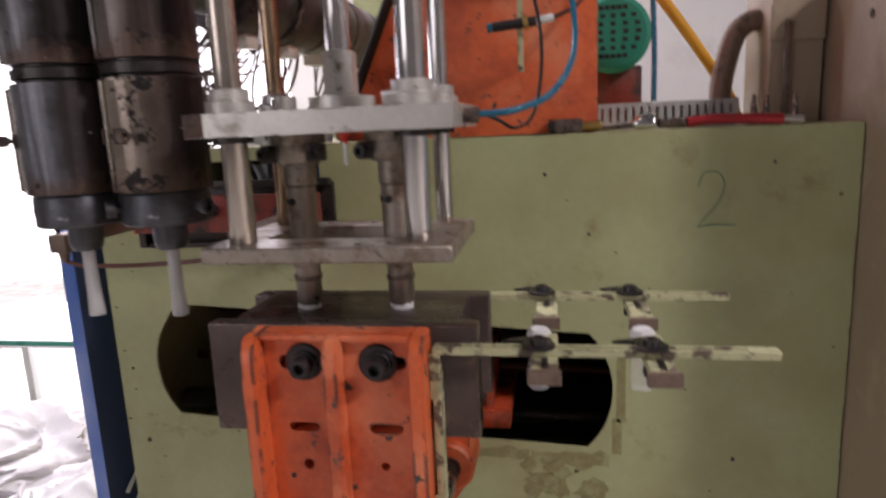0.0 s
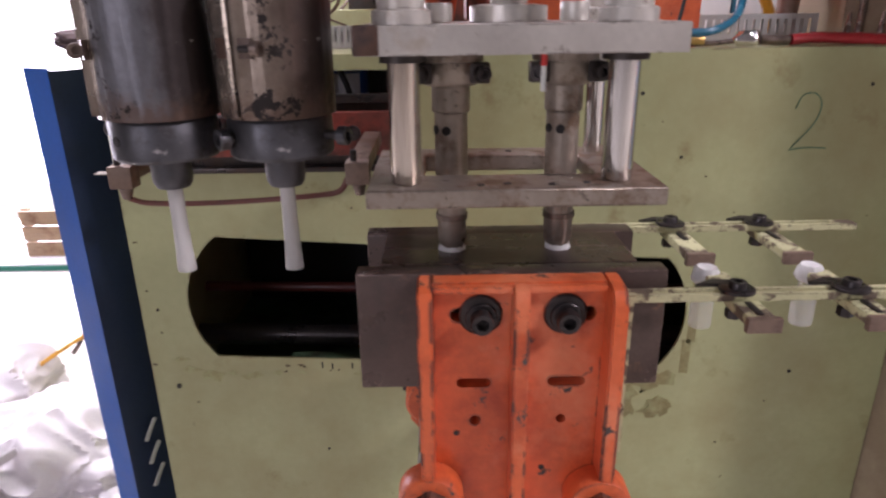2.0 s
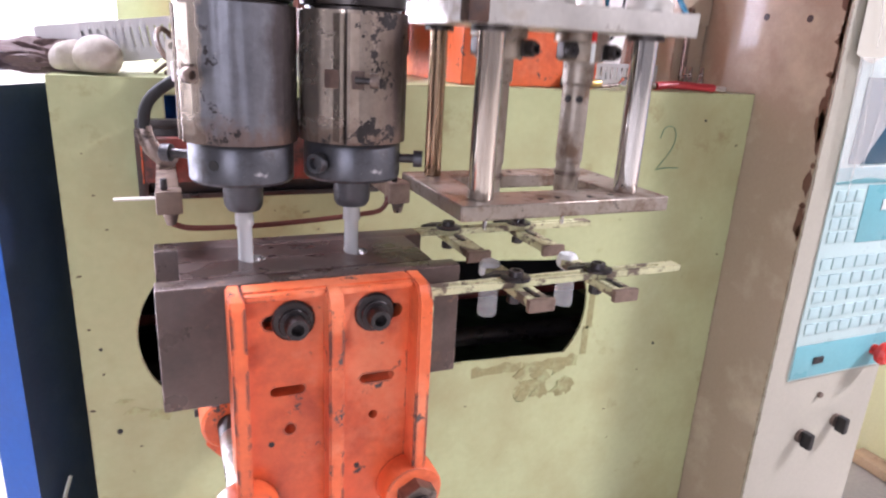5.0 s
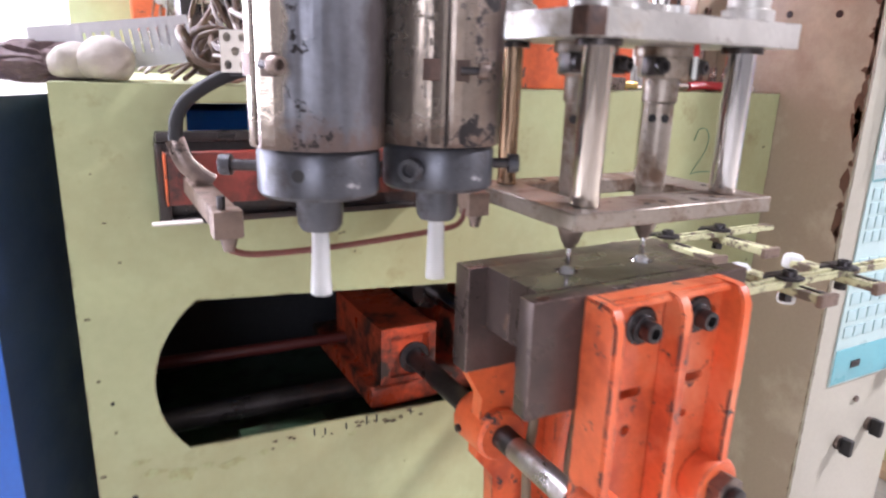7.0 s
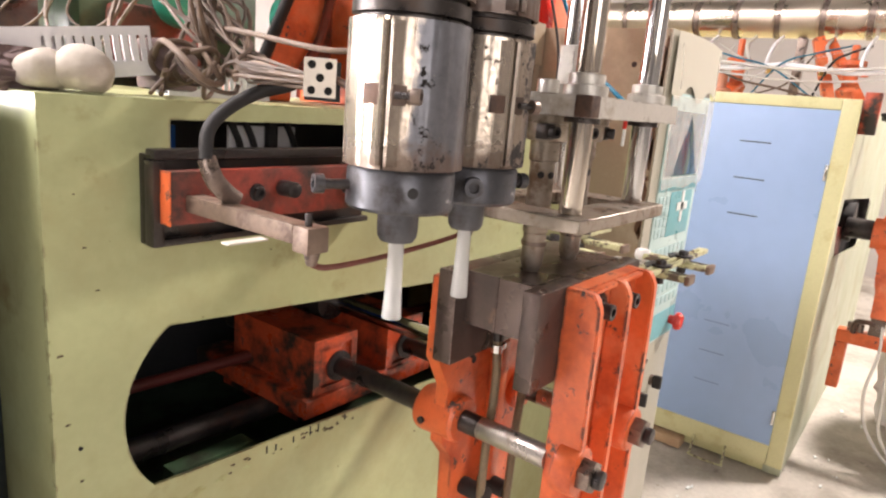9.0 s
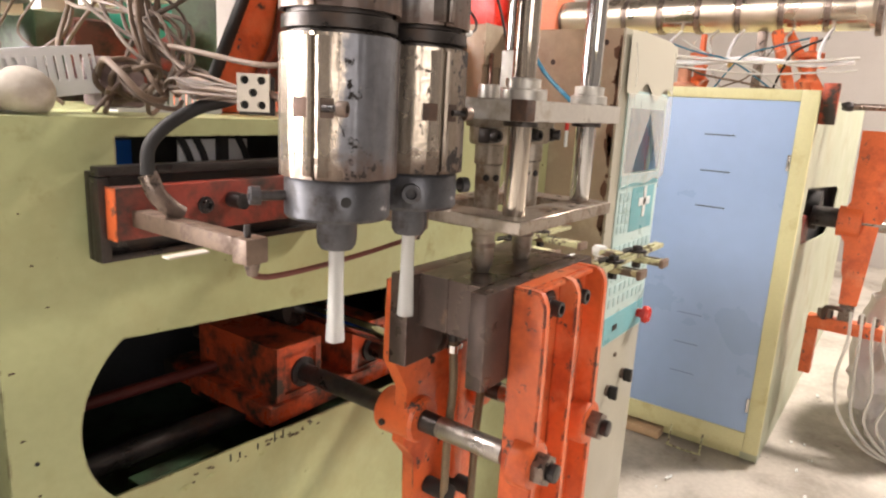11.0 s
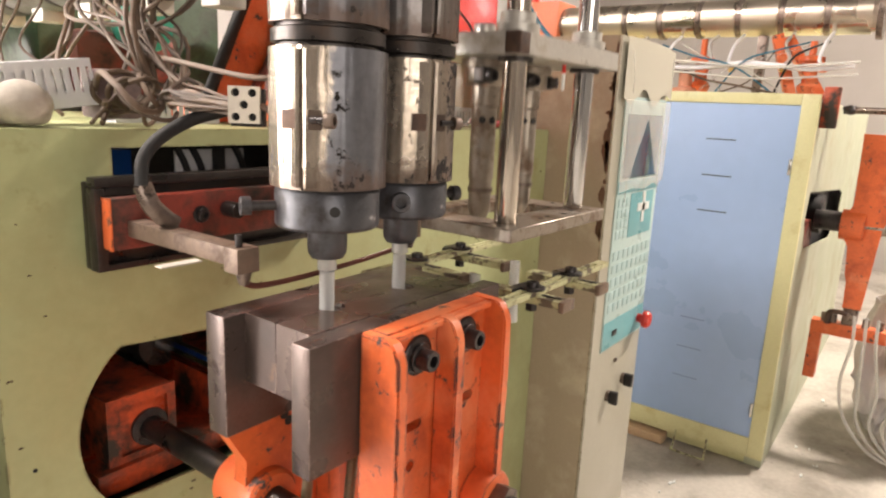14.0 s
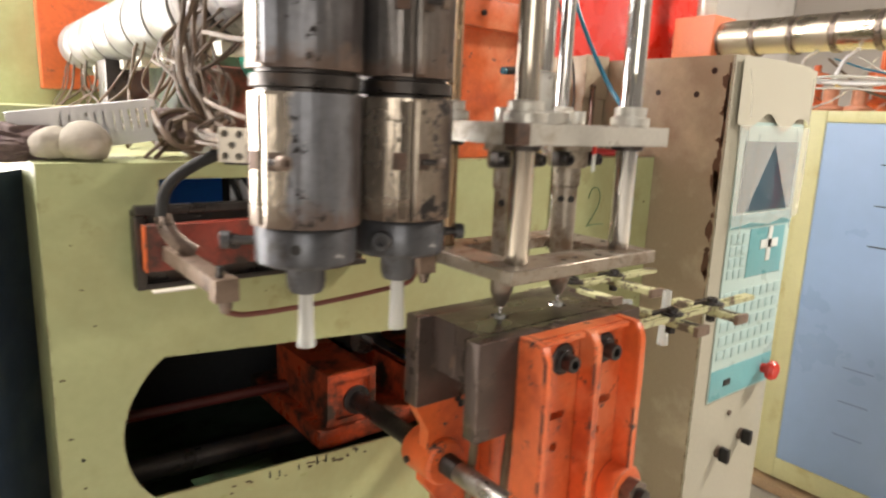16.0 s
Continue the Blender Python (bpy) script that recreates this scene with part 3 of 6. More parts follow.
# Added pale board carries the brightness seen through the upper opening.
part("inner_panel", box(-0.655, -0.520, 1.300, 1.306, 1.255, 1.385, 0.001), DUCT, machine, "pale board added for the brightness behind the upper opening")
for u in (-0.655, -0.628, -0.545):
    part("inner_wire", pipe([(u, 1.290, 1.245), (u + 0.012, 1.282, 1.31), (u + 0.006, 1.280, 1.36), (u - 0.02, 1.288, 1.415)], 0.0055, 8), BLACK, machine)
part("inner_bracket", box(-0.592, -0.574, 1.278, 1.292, 1.25, 1.41, 0.002), BLACK, machine)
part("guide_bar", cyl((PX0 + 0.03, 1.50, 0.885), (PX1 - 0.03, 1.50, 0.850), 0.012), surf("dull_red_bar", (0.09, 0.018, 0.014), 0.4, var=0.2), machine, "red guide bar inside")
part("guide_bar", cyl((PX0 + 0.03, 1.42, 0.800), (PX1 - 0.03, 1.42, 0.765), 0.024), DARK_STEEL, machine)
part("guide_bar", cyl((PX0 + 0.03, 1.64, 0.985), (PX1 - 0.03, 1.64, 0.95), 0.022), DARK_STEEL, machine)
part("bed_block", box(-0.72, -0.55, 1.36, 1.40, 0.70, 0.76, 0.003), GREEN_DARK, machine)
# the hand-drawn figure, tally strokes by the slot, bolt holes
two = pipe([(0.252, 1.2285, 1.320), (0.262, 1.2285, 1.343), (0.284, 1.2285, 1.345), (0.297, 1.2285, 1.325), (0.290, 1.2285, 1.295),
            (0.270, 1.2285, 1.268), (0.255, 1.2285, 1.250)], 0.0011, 5)
pipe([(0.252, 1.2285, 1.2465), (0.28, 1.2285, 1.250), (0.318, 1.2285, 1.249)], 0.0013, 5, bm=two)
part("written_figure", two, INK, machine, "hand-drawn green marker figure 2")
for u, w, h in [(-0.62, 0.815, 0.014), (-0.60, 0.813, 0.012), (-0.56, 0.813, 0.012), (-0.52, 0.812, 0.018), (-0.50, 0.812, 0.016), (-0.43, 0.812, 0.012)]:
    part("pen_stroke", box(u, u + 0.0028, 1.2288, 1.2302, w, w + h, 0), BLACK, machine)
for u, w, r in [(-0.914, 0.779, 0.005), (-0.02, 1.350, 0.0035), (0.38, 1.36, 0.003), (-0.93, 0.95, 0.003), (0.33, 0.79, 0.004), (0.06, 1.236, 0.003), (-0.62, 0.62, 0.003)]:
    part("bolt_hole", cyl((u, 1.2285, w), (u, 1.2312, w), r, seg=12, bev=0), BLACK, machine)
# flaked patch of old paint under the slot's end
rnd = random.Random(5)
for i in range(16):
    u, w = -0.06 + 0.16 * rnd.random(), 0.70 + 0.08 * rnd.random()
    pts = [(u + 0.024 * (0.3 + 1.0 * rnd.random()) * math.cos(a), w + 0.020 * (0.3 + 1.0 * rnd.random()) * math.sin(a)) for a in np.linspace(0, 2 * math.pi, 14)[:-1]]
    part("tape_scrap", sheet(pts, [], lambda u, w, d, i=i: Vector((u, PY - 0.0006 - 0.00012 * i + (0.0005 + 0.00012 * i) * d, w))), surf("old_tape_%d" % i, (0.27, 0.25, 0.11), 0.5, var=0.2, scale=40, stain=[((0.36, 0.38, 0.19), 30, 0.55, 0.08)], bump=0.05) if i == 0 else bpy.data.materials["old_tape_0"], machine)
for u0, u1, w0, w1 in [(0.112, 0.129, 0.86, 1.03), (0.104, 0.122, 0.79, 0.865), (-0.19, -0.06, 0.772, 0.796), (-0.055, 0.098, 0.764, 0.792)]:
    n = 9
    low = [(u0 + (u1 - u0) * k / n, w0 + 0.10 * min(u1 - u0, w1 - w0) * rnd.uniform(-1, 1)) for k in range(n + 1)]
    high = [(u1 - (u1 - u0) * k / n, w1 + 0.22 * min(u1 - u0, w1 - w0) * rnd.uniform(-1, 1)) for k in range(n + 1)]
    part("tape_strip", sheet(low + high, [], lambda u, w, d: Vector((u, PY - 0.0005 + 0.0004 * d, w))), bpy.data.materials["old_tape_0"], machine)
OLD_OIL = surf("old_oil_smear", (0.34, 0.33, 0.15), 0.5, var=0.2, scale=30, stain=[((0.40, 0.44, 0.22), 40, 0.5, 0.08)], bump=0.02)
for u, w, su in [(-0.885, 0.815, 0.022), (-0.845, 0.800, 0.030), (-0.80, 0.808, 0.012), (-0.76, 0.800, 0.024), (-0.71, 0.806, 0.012), (-0.66, 0.806, 0.010), (-0.90, 0.84, 0.016), (-0.55, 0.800, 0.010)]:
    pts = [(u + su * (0.45 + 0.75 * rnd.random()) * math.cos(a), w + su * 0.42 * (0.35 + 0.9 * rnd.random()) * math.sin(a)) for a in np.linspace(0, 2 * math.pi, 19)[:-1]]
    part("oil_smear", sheet(pts, [], lambda u, w, d: Vector((u, PY - 0.0006 + 0.0005 * d, w))), OLD_OIL, machine)

SPECK = surf("dark_paint_chip", (0.085, 0.06, 0.035), 0.7, var=0.3, scale=60, bump=0.1)
sr = random.Random(41)
marks = [(-0.915, 1.23, 0.004), (-0.925, 1.30, 0.003), (-0.90, 1.17, 0.004), (-0.95, 1.09, 0.006), (-0.945, 0.99, 0.005), (-0.93, 0.90, 0.005), (-0.955, 0.83, 0.007), (-0.88, 0.74, 0.004), (-0.62, 1.19, 0.003), (-0.54, 1.15, 0.0035),
         (0.02, 1.30, 0.003), (0.11, 1.20, 0.004), (0.17, 1.13, 0.003), (0.24, 0.93, 0.004), (0.29, 0.72, 0.004), (0.42, 1.12, 0.003), (0.20, 0.62, 0.005), (-0.20, 0.70, 0.004), (0.49, 1.30, 0.006), (0.495, 1.02, 0.005)]
marks += [(sr.uniform(-0.70, -0.40), 0.806 + 0.018 * sr.random(), sr.uniform(0.003, 0.009)) for k in range(22)]
for u, w, r in marks:
    r *= 0.72
    n = sr.randint(7, 10)
    pts = [(u + r * sr.uniform(0.5, 1.5) * math.cos(2 * math.pi * k / n), w + 0.55 * r * sr.uniform(0.4, 1.4) * math.sin(2 * math.pi * k / n)) for k in range(n)]
    part("paint_chip", sheet(pts, [], lambda u, w, d: Vector((u, PY - 0.0007 + 0.0006 * d, w))), SPECK, machine)

# ---- open blue door beside the housing ----
door = thing("guard_door", (-1.07, 1.27, FLOOR), "blue and navy sheet-metal guard door standing open", "door")
part("door_skin", sheet([(0, FLOOR + 0.05), (1, FLOOR + 0.05), (1, 1.40), (0, 1.40)], [], lambda u, w, d: Vector((-1.060 + u * 0.0968, 1.256 + u * 0.154 + 0.004 * d, w))), NAVY, door, "navy inner skin")
part("door_edge", sheet([(0, FLOOR + 0.05), (1, FLOOR + 0.05), (1, 1.405), (0, 1.405)], [], lambda u, w, d: Vector((-1.120 + u * 0.0595, 1.286 - u * 0.030 + 0.004 * d, w))), BLUE, door, "bright blue edge")
part("door_back", box(-1.115, -1.045, 1.320, 1.35, FLOOR + 0.05, 1.395, 0.004), NAVY, door)
for w in (0.51, 0.57, 0.63):
    part("vent_slot", pipe([(-1.030, 1.279, w - 0.02), (-1.024, 1.291, w), (-1.016, 1.306, w + 0.022)], 0.006, 6, flat=0.4), KEY, door, "pale vent slot")

# ---- extrusion heads with their heater bands ----
HEADS = [(-0.7115, 0.877, radians(-156)), (-0.570, 0.879, radians(-112))]


def head(x, y, seam, label, worn):
    h = thing("extrusion_head", (x, y, 1.285), label, "machine head", "pair of extrusion heads")
    part("nozzle", lathe([(0.0142, 1.286), (0.020, 1.286), (0.0235, 1.292), (0.0245, 1.30), (0.0245, 1.326), (0.0142, 1.326)], (x, y, 0)), COLLAR, h)
    col = part("die_collar", lathe([(0.0142, 1.3262), (0.060, 1.3262), (0.063, 1.330), (0.063, 1.370), (0.0605, 1.374), (0.0142, 1.374)], (x, y, 0), seg=56), COLLAR, h, "dark grey die collar")
    part("core", lathe([(0.0142, 1.3742), (0.060, 1.3742), (0.060, 1.536), (0.066, 1.538), (0.066, 1.552), (0.060, 1.554), (0.060, 1.96), (0.0142, 1.96)], (x, y, 0), seg=48), DARK_STEEL, h)

    def band(z0, z1, r, name, sd, material):
        def wob(a, hh):
            near = abs((a - seam + math.pi) % (2 * math.pi) - math.pi)
            crease = 0.020 * noise.noise(Vector((math.cos(a) * 4 + sd, math.sin(a) * 4, hh * 7))) + 0.014 * noise.noise(Vector((math.cos(a) * 11, math.sin(a) * 11 + sd, hh * 4))) + 0.006 * noise.noise(Vector((math.cos(a) * 26 + sd, math.sin(a) * 26, hh * 16)))
            return 1 + crease + (0.035 * max(0, 1 - near / 0.22))
        hs = list(np.linspace(z0, z1, 22))
        own = bmesh.new()
        n, gap = 130, 0.022
        rows = []
        for i in range(n + 1):
            a = seam + gap + (2 * math.pi - 2 * gap) * i / n
            rows.append([[own.verts.new((x + rr * wob(a, hh) * math.cos(a), y + rr * wob(a, hh) * math.sin(a), hh)) for hh in hs] for rr in (r, r - 0.005)])
        for u, w in zip(rows, rows[1:]):
            for j in range(len(hs) - 1):
                own.faces.new((u[0][j], w[0][j], w[0][j + 1], u[0][j + 1]))
                own.faces.new((u[1][j], u[1][j + 1], w[1][j + 1], w[1][j]))
            own.faces.new((u[0][0], u[1][0], w[1][0], w[0][0]))
            own.faces.new((u[0][-1], w[0][-1], w[1][-1], u[1][-1]))
        for e in (rows[0], rows[-1]):
            for j in range(len(hs) - 1):
                own.faces.new((e[0][j], e[0][j + 1], e[1][j + 1], e[1][j]))
        bmesh.ops.recalc_face_normals(own, faces=own.faces[:])
        b = part(name, own, material, h)
        # lips, clamp blocks and screw at the seam
        ca, sa = math.cos(seam), math.sin(seam)
        tx, ty = -sa, ca
        zc = (z0 + z1) / 2
        for s in (-1, 1):
            lip = bmesh.new()
            prof = [(r - 0.003, s * 0.0018), (r + 0.007, s * 0.0022), (r + 0.008, s * 0.006), (r - 0.002, s * 0.016)]
            low = [lip.verts.new((x + ca * p + tx * q, y + sa * p + ty * q, z0 + 0.004)) for p, q in prof]
            top = [lip.verts.new((x + ca * p + tx * q, y + sa * p + ty * q, z1 - 0.004)) for p, q in prof]
            lip.faces.new(low); lip.faces.new(top)
            for j in range(4):
                lip.faces.new((low[j], low[(j + 1) % 4], top[(j + 1) % 4], top[j]))
            bmesh.ops.recalc_face_normals(lip, faces=lip.faces[:])
            part("band_lip", lip, material, b)
        # clamping strap over the seam, its closing screw standing off it
        for a0, a1, mat in ((-0.34, -0.03, RUSTY), (0.03, 0.30, BAND_SOOT)):
            st = bmesh.new()
            rings = []
            for q in np.linspace(a0, a1, 7):
                c, e = math.cos(seam + q), math.sin(seam + q)
                rings.append([st.verts.new((x + c * rr, y + e * rr, zz)) for rr, zz in ((r + 0.0005, zc - 0.0105), (r + 0.0065, zc - 0.0105), (r + 0.0070, zc), (r + 0.0065, zc + 0.0105), (r + 0.0005, zc + 0.0105))])
            for p, q in zip(rings, rings[1:]):
                for m in range(5):
                    st.faces.new((p[m], q[m], q[(m + 1) % 5], p[(m + 1) % 5]))
            st.faces.new(rings[0]); st.faces.new(rings[-1])
            bmesh.ops.recalc_face_normals(st, faces=st.faces[:])
            part("clamp_strap", st, mat, b)
        p0 = Vector((x + ca * (r + 0.010) + tx * 0.012, y + sa * (r + 0.010) + ty * 0.012, zc))
        p1 = p0 + Vector((tx, ty, 0)) * 0.018
        part("clamp_screw", cyl(p0, p1, 0.0038, seg=10, bev=0), IRON, b)
        cap_screw("screw_head", p1, (tx, ty, 0), 0.0085, 0.010, b, material=NUT)
        return b

    # Besides heat tint, stops paint the lit side bright and the backlit side dark.
    bright, blued, brown, soot_shade = (0.50, 0.435, 0.365), (0.185, 0.19, 0.21), (0.10, 0.072, 0.06), (0.034, 0.027, 0.026)
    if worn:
        wrap = [(0.0, bright, 0.22), (0.42, bright, 0.24), (0.52, blued, 0.40), (1.45, blued, 0.42), (1.75, (0.07, 0.06, 0.06), 0.44), (2.3, soot_shade, 0.5), (4.1, soot_shade, 0.5), (4.8, bright, 0.30), (6.28, bright, 0.20)]
        over = [(0.0, blued, 0.36), (1.1, (0.15, 0.145, 0.15), 0.4), (1.6, soot_shade, 0.46), (4.2, soot_shade, 0.5), (5.0, (0.27, 0.25, 0.245), 0.34), (6.28, bright, 0.28)]
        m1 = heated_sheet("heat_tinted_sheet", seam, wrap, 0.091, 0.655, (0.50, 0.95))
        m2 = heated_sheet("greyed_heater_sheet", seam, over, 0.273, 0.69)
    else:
        wrap = [(0.0, (0.42, 0.36, 0.30), 0.30), (0.55, (0.26, 0.21, 0.17), 0.36), (1.05, brown, 0.42), (1.6, soot_shade, 0.48), (3.9, soot_shade, 0.5), (4.6, blued, 0.36), (5.3, bright, 0.26), (6.28, bright, 0.24)]
        over = [(0.0, (0.20, 0.18, 0.165), 0.38), (0.8, brown, 0.42), (1.3, soot_shade, 0.48), (4.0, soot_shade, 0.5), (4.8, blued, 0.36), (6.28, (0.28, 0.255, 0.24), 0.34)]
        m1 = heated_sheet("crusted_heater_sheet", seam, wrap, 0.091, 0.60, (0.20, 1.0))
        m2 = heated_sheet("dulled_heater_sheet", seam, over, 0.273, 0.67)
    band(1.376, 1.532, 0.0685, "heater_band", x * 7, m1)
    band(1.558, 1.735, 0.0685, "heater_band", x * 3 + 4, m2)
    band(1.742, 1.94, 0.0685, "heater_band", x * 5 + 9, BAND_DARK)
    return h, col


hA, cA = head(*HEADS[0], "scorched metal extrusion head with wrapped heater bands and grey collar", True)
hB, cB = head(*HEADS[1], "stained metal extrusion head with crumpled heater bands and grey collar", False)


def collar_bolt(col, x, y, deg, r=0.011, out=0.018, hole=False):
    a = radians(deg)
    d = Vector((math.cos(a), math.sin(a), 0))
    p = Vector((x, y, 1.352)) + d * 0.0615
    if hole:
        part("bolt_hole", lathe([(0.0001, 0.0), (0.0062, 0.0), (0.0062, 0.0022), (0.0001, 0.0022)], p, d, seg=16), BLACK, col, "empty threaded hole")
    else:
        part("bolt_shank", cyl(p, p + d * out, r * 0.55, seg=12, bev=0), IRON, col)
        cap_screw("collar_screw", p + d * out, d, r, 0.012, col, material=COLLAR)


collar_bolt(cA, *HEADS[0][:2], -126, hole=True)
collar_bolt(cA, *HEADS[0][:2], 152, out=0.03)
collar_bolt(cA, *HEADS[0][:2], 60)
collar_bolt(cB, *HEADS[1][:2], -140, r=0.0125, out=0.008)
collar_bolt(cB, *HEADS[1][:2], -22, out=0.02)
collar_bolt(cB, *HEADS[1][:2], 100)

# the manifold, and the extruder barrel that feeds the heads
ext = thing("extruder", (-0.60, 1.9, PTOP), "dark extruder barrel with grey heater bands on an orange support", "machine")
part("manifold", box(-0.78, -0.50, 0.84, 0.99, 1.965, 2.08, 0.01), DARK_STEEL, ext)
part("manifold_drop", cyl((-0.62, 1.02, 1.98), (-0.60, 1.13, 1.72), 0.05, seg=24), DARK_STEEL, ext)
part("barrel", cyl((-0.60, 0.955, 1.720), (-0.60, 3.05, 1.720), 0.062, seg=32), DARK_STEEL, ext)
for i in range(9):
    y0 = 1.16 + i * 0.205
    bd = part("barrel_band", lathe([(0.0622, 0), (0.082, 0.0), (0.086, 0.008), (0.086, 0.172), (0.082, 0.18), (0.0622, 0.18)], (-0.60, y0, 1.72), (0, 1, 0), seg=36), BAND_DARK if i < 2 else GREY_BAND, ext, "dull heater band")
    part("terminal_cap", box(-0.625, -0.575, y0 + 0.05, y0 + 0.10, 1.612, 1.640, 0.003), CERAMIC, bd)
part("support_plate", box(-0.735, -0.465, 3.06, 3.14, 1.56, 1.90, 0.006), ORANGE, ext, "orange support plate")
part("gearbox", box(-0.95, -0.25, 3.16, 3.75, FLOOR + 0.01, 2.10, 0.02), GREEN, ext, "green gearbox body")
part("extruder_bed", box(-0.95, -0.475, 2.28, 3.05, FLOOR + 0.01, 1.50, 0.008), GREEN, ext, "green extruder bed")
part("support_post", box(-0.66, -0.54, 2.3, 2.42, PTOP + 0.001, 1.64, 0.004), DARK_STEEL, ext)

drive = thing("drive_frame", (-0.2, 2.4, FLOOR), "dark oily green drive frame with a motor behind the housing", "machine")
part("frame_body", box(-0.46, 0.10, 2.26, 2.70, FLOOR + 0.01, 1.86, 0.012), GREEN_DARK, drive)
part("belt_cover", box(-0.40, -0.10, 2.18, 2.2595, 1.44, 1.64, 0.03), RED, drive, "oily dark red belt cover")
part("motor", cyl((-0.235, 2.10, 1.665), (-0.235, 2.17, 1.665), 0.078, seg=28, bev=0.012), MOTOR_GREEN, drive, "green motor end")
part("hopper_pipe", cyl((-0.02, 2.2, 1.8605), (-0.02, 2.35, 2.6), 0.06, seg=20), DARK_STEEL, drive)

# slanted orange belt guard with its black belt
hous = thing("belt_guard", (-0.37, 1.50, PTOP), "slanted salmon-orange belt guard with a black belt", "machine part")
part("guard_plate", sheet([(-0.466, 1.462), (-0.345, 1.462), (-0.300, 1.690), (-0.318, 1.722), (-0.352, 1.715)], [], lift_y(1.470, 0.03)), ORANGE, hous, "glossy salmon-orange plate")
part("belt", pipe([(-0.485, 1.474, 1.450), (-0.462, 1.474, 1.500), (-0.385, 1.474, 1.665), (-0.352, 1.474, 1.74), (-0.335, 1.50, 1.765)], 0.0125, 10), BLACK, hous, "thick black belt")
part("side_web", box(-0.318, -0.275, 1.482, 1.60, 1.47, 1.66, 0.008), RED, hous, "dark red web")
part("diagonal_web", pipe([(-0.372, 1.462, 1.49), (-0.330, 1.458, 1.56), (-0.300, 1.458, 1.66)], 0.010, 8), RED, hous)
part("foot", box(-0.50, -0.40, 1.46, 1.58, PTOP + 0.001, 1.4615, 0.006), ORANGE, hous)
part("valve", box(-0.345, -0.285, 1.502, 1.55, 1.655, 1.735, 0.006), RED, hous)

obox = thing("support_box", (-0.08, 1.28, PTOP), "bright orange painted steel support box", "machine part")
part("box_body", box(-0.245, 0.078, 1.262, 1.62, PTOP + 0.001, 2.30, 0.004), ORANGE, obox)
part("top_rail", box(-0.19, 0.03, 1.235, 1.2605, 1.70, 1.76, 0.003), ORANGE, obox)
for u in (-0.13, -0.01):
    cap_screw("screw_head", (u, 1.2345, 1.73), (0, -1, 0), 0.006, 0.006, obox)
sens = thing("proximity_sensor", (-0.05, 1.2, 1.62), "dark round proximity sensor on a pale strip", "sensor")
part("strip", box(-0.063, -0.053, 1.19, 1.194, 1.535, 1.92, 0.001), RAIL, sens, "pale metal strip")
part("barrel", cyl((-0.105, 1.183, 1.612), (-0.03, 1.183, 1.618), 0.0085, seg=16), BLACK, sens)
part("tip", cyl((-0.115, 1.183, 1.611), (-0.1055, 1.183, 1.612), 0.008, seg=16), TUBE_BLUE, sens, "blue sensor tip")
part("nut", hexa((-0.052, 1.183, 1.616), (-0.044, 1.183, 1.617), 0.013), BRASS, sens)
part("plug", cyl((-0.0295, 1.183, 1.618), (0.0, 1.183, 1.622), 0.007, seg=14), KEY, sens)
part("cable", pipe([(0.0, 1.183, 1.622), (0.03, 1.19, 1.635), (0.055, 1.21, 1.66), (0.068, 1.255, 1.70)], 0.003), BLACK, sens)
part("bracket", box(-0.066, -0.050, 1.194, 1.262, 1.80, 1.82, 0.001), RAIL, sens)

# ---- blow station: fixed plate and guide rods ----
PIN = [(-0.361, 0.886), (-0.222, 0.889)]
RODS = [(-0.414, 0.802, 0.0175), (-0.173, 0.806, 0.0175), (-0.420, 0.960, 0.0130), (-0.166, 0.962, 0.0130)]
blow = thing("blow_station", (-0.29, 0.88, 1.285), "blow station frame with worn steel plate and four guide rods", "machine part")
plate = sheet(rect(-0.458, -0.125, 0.764, 0.995), [rect(-0.395, -0.19, 0.835, 0.945)], lambda u, w, d: Vector((u, w, 1.284 + 0.021 * d)))
bmesh.ops.bevel(plate, geom=[e for e in plate.edges if e.calc_face_angle(0) > 0.9], offset=0.0018, segments=1, affect="EDGES")
lp = part("lower_plate", plate, STEEL, blow)
for i, (u, w, r) in enumerate(RODS):
    part("guide_rod", cyl((u, w, 1.3055), (u, w, 2.30), r, seg=28), BRONZE if i == 2 else STAINED_ROD if i == 0 else CHROME, blow)
    cap_screw("plate_screw", (u, w, 1.2838), (0, 0, -1), 0.012, 0.006, blow)
for u, w in [(-0.33, 0.785), (-0.30, 0.79), (-0.25, 0.785), (-0.21, 0.79), (-0.35, 0.97), (-0.28, 0.97), (-0.145, 0.86)]:
    part("screw_hole", cyl((u, w, 1.3045), (u, w, 1.3056), 0.0045, seg=12, bev=0), BLACK, lp)
part("upper_plate", box(-0.47, -0.115, 0.75, 1.01, 2.10, 2.14, 0.004), PALE_STEEL, blow)
part("hanger", box(-0.34, -0.24, 1.0105, 1.26, 2.08, 2.16, 0.004), ORANGE, blow)

# the sliding plate with its blow pins
ram = thing("blow_pin_carriage", (-0.29, 0.88, 1.445), "pale steel sliding plate with two blow pins", "machine part")
tp = sheet(rect(-0.462, -0.118, 0.768, 0.992), [ring(u, w, r + 0.001, 20) for u, w, r in RODS], lambda u, w, d: Vector((u, w, 1.446 + 0.030 * d)))
part("top_plate", tp, PALE_STEEL, ram)
part("dark_corner", box(-0.4638, -0.436, 0.7660, 0.792, 1.4462, 1.4764, 0.003), RUSTY, ram, "browned plate corner")
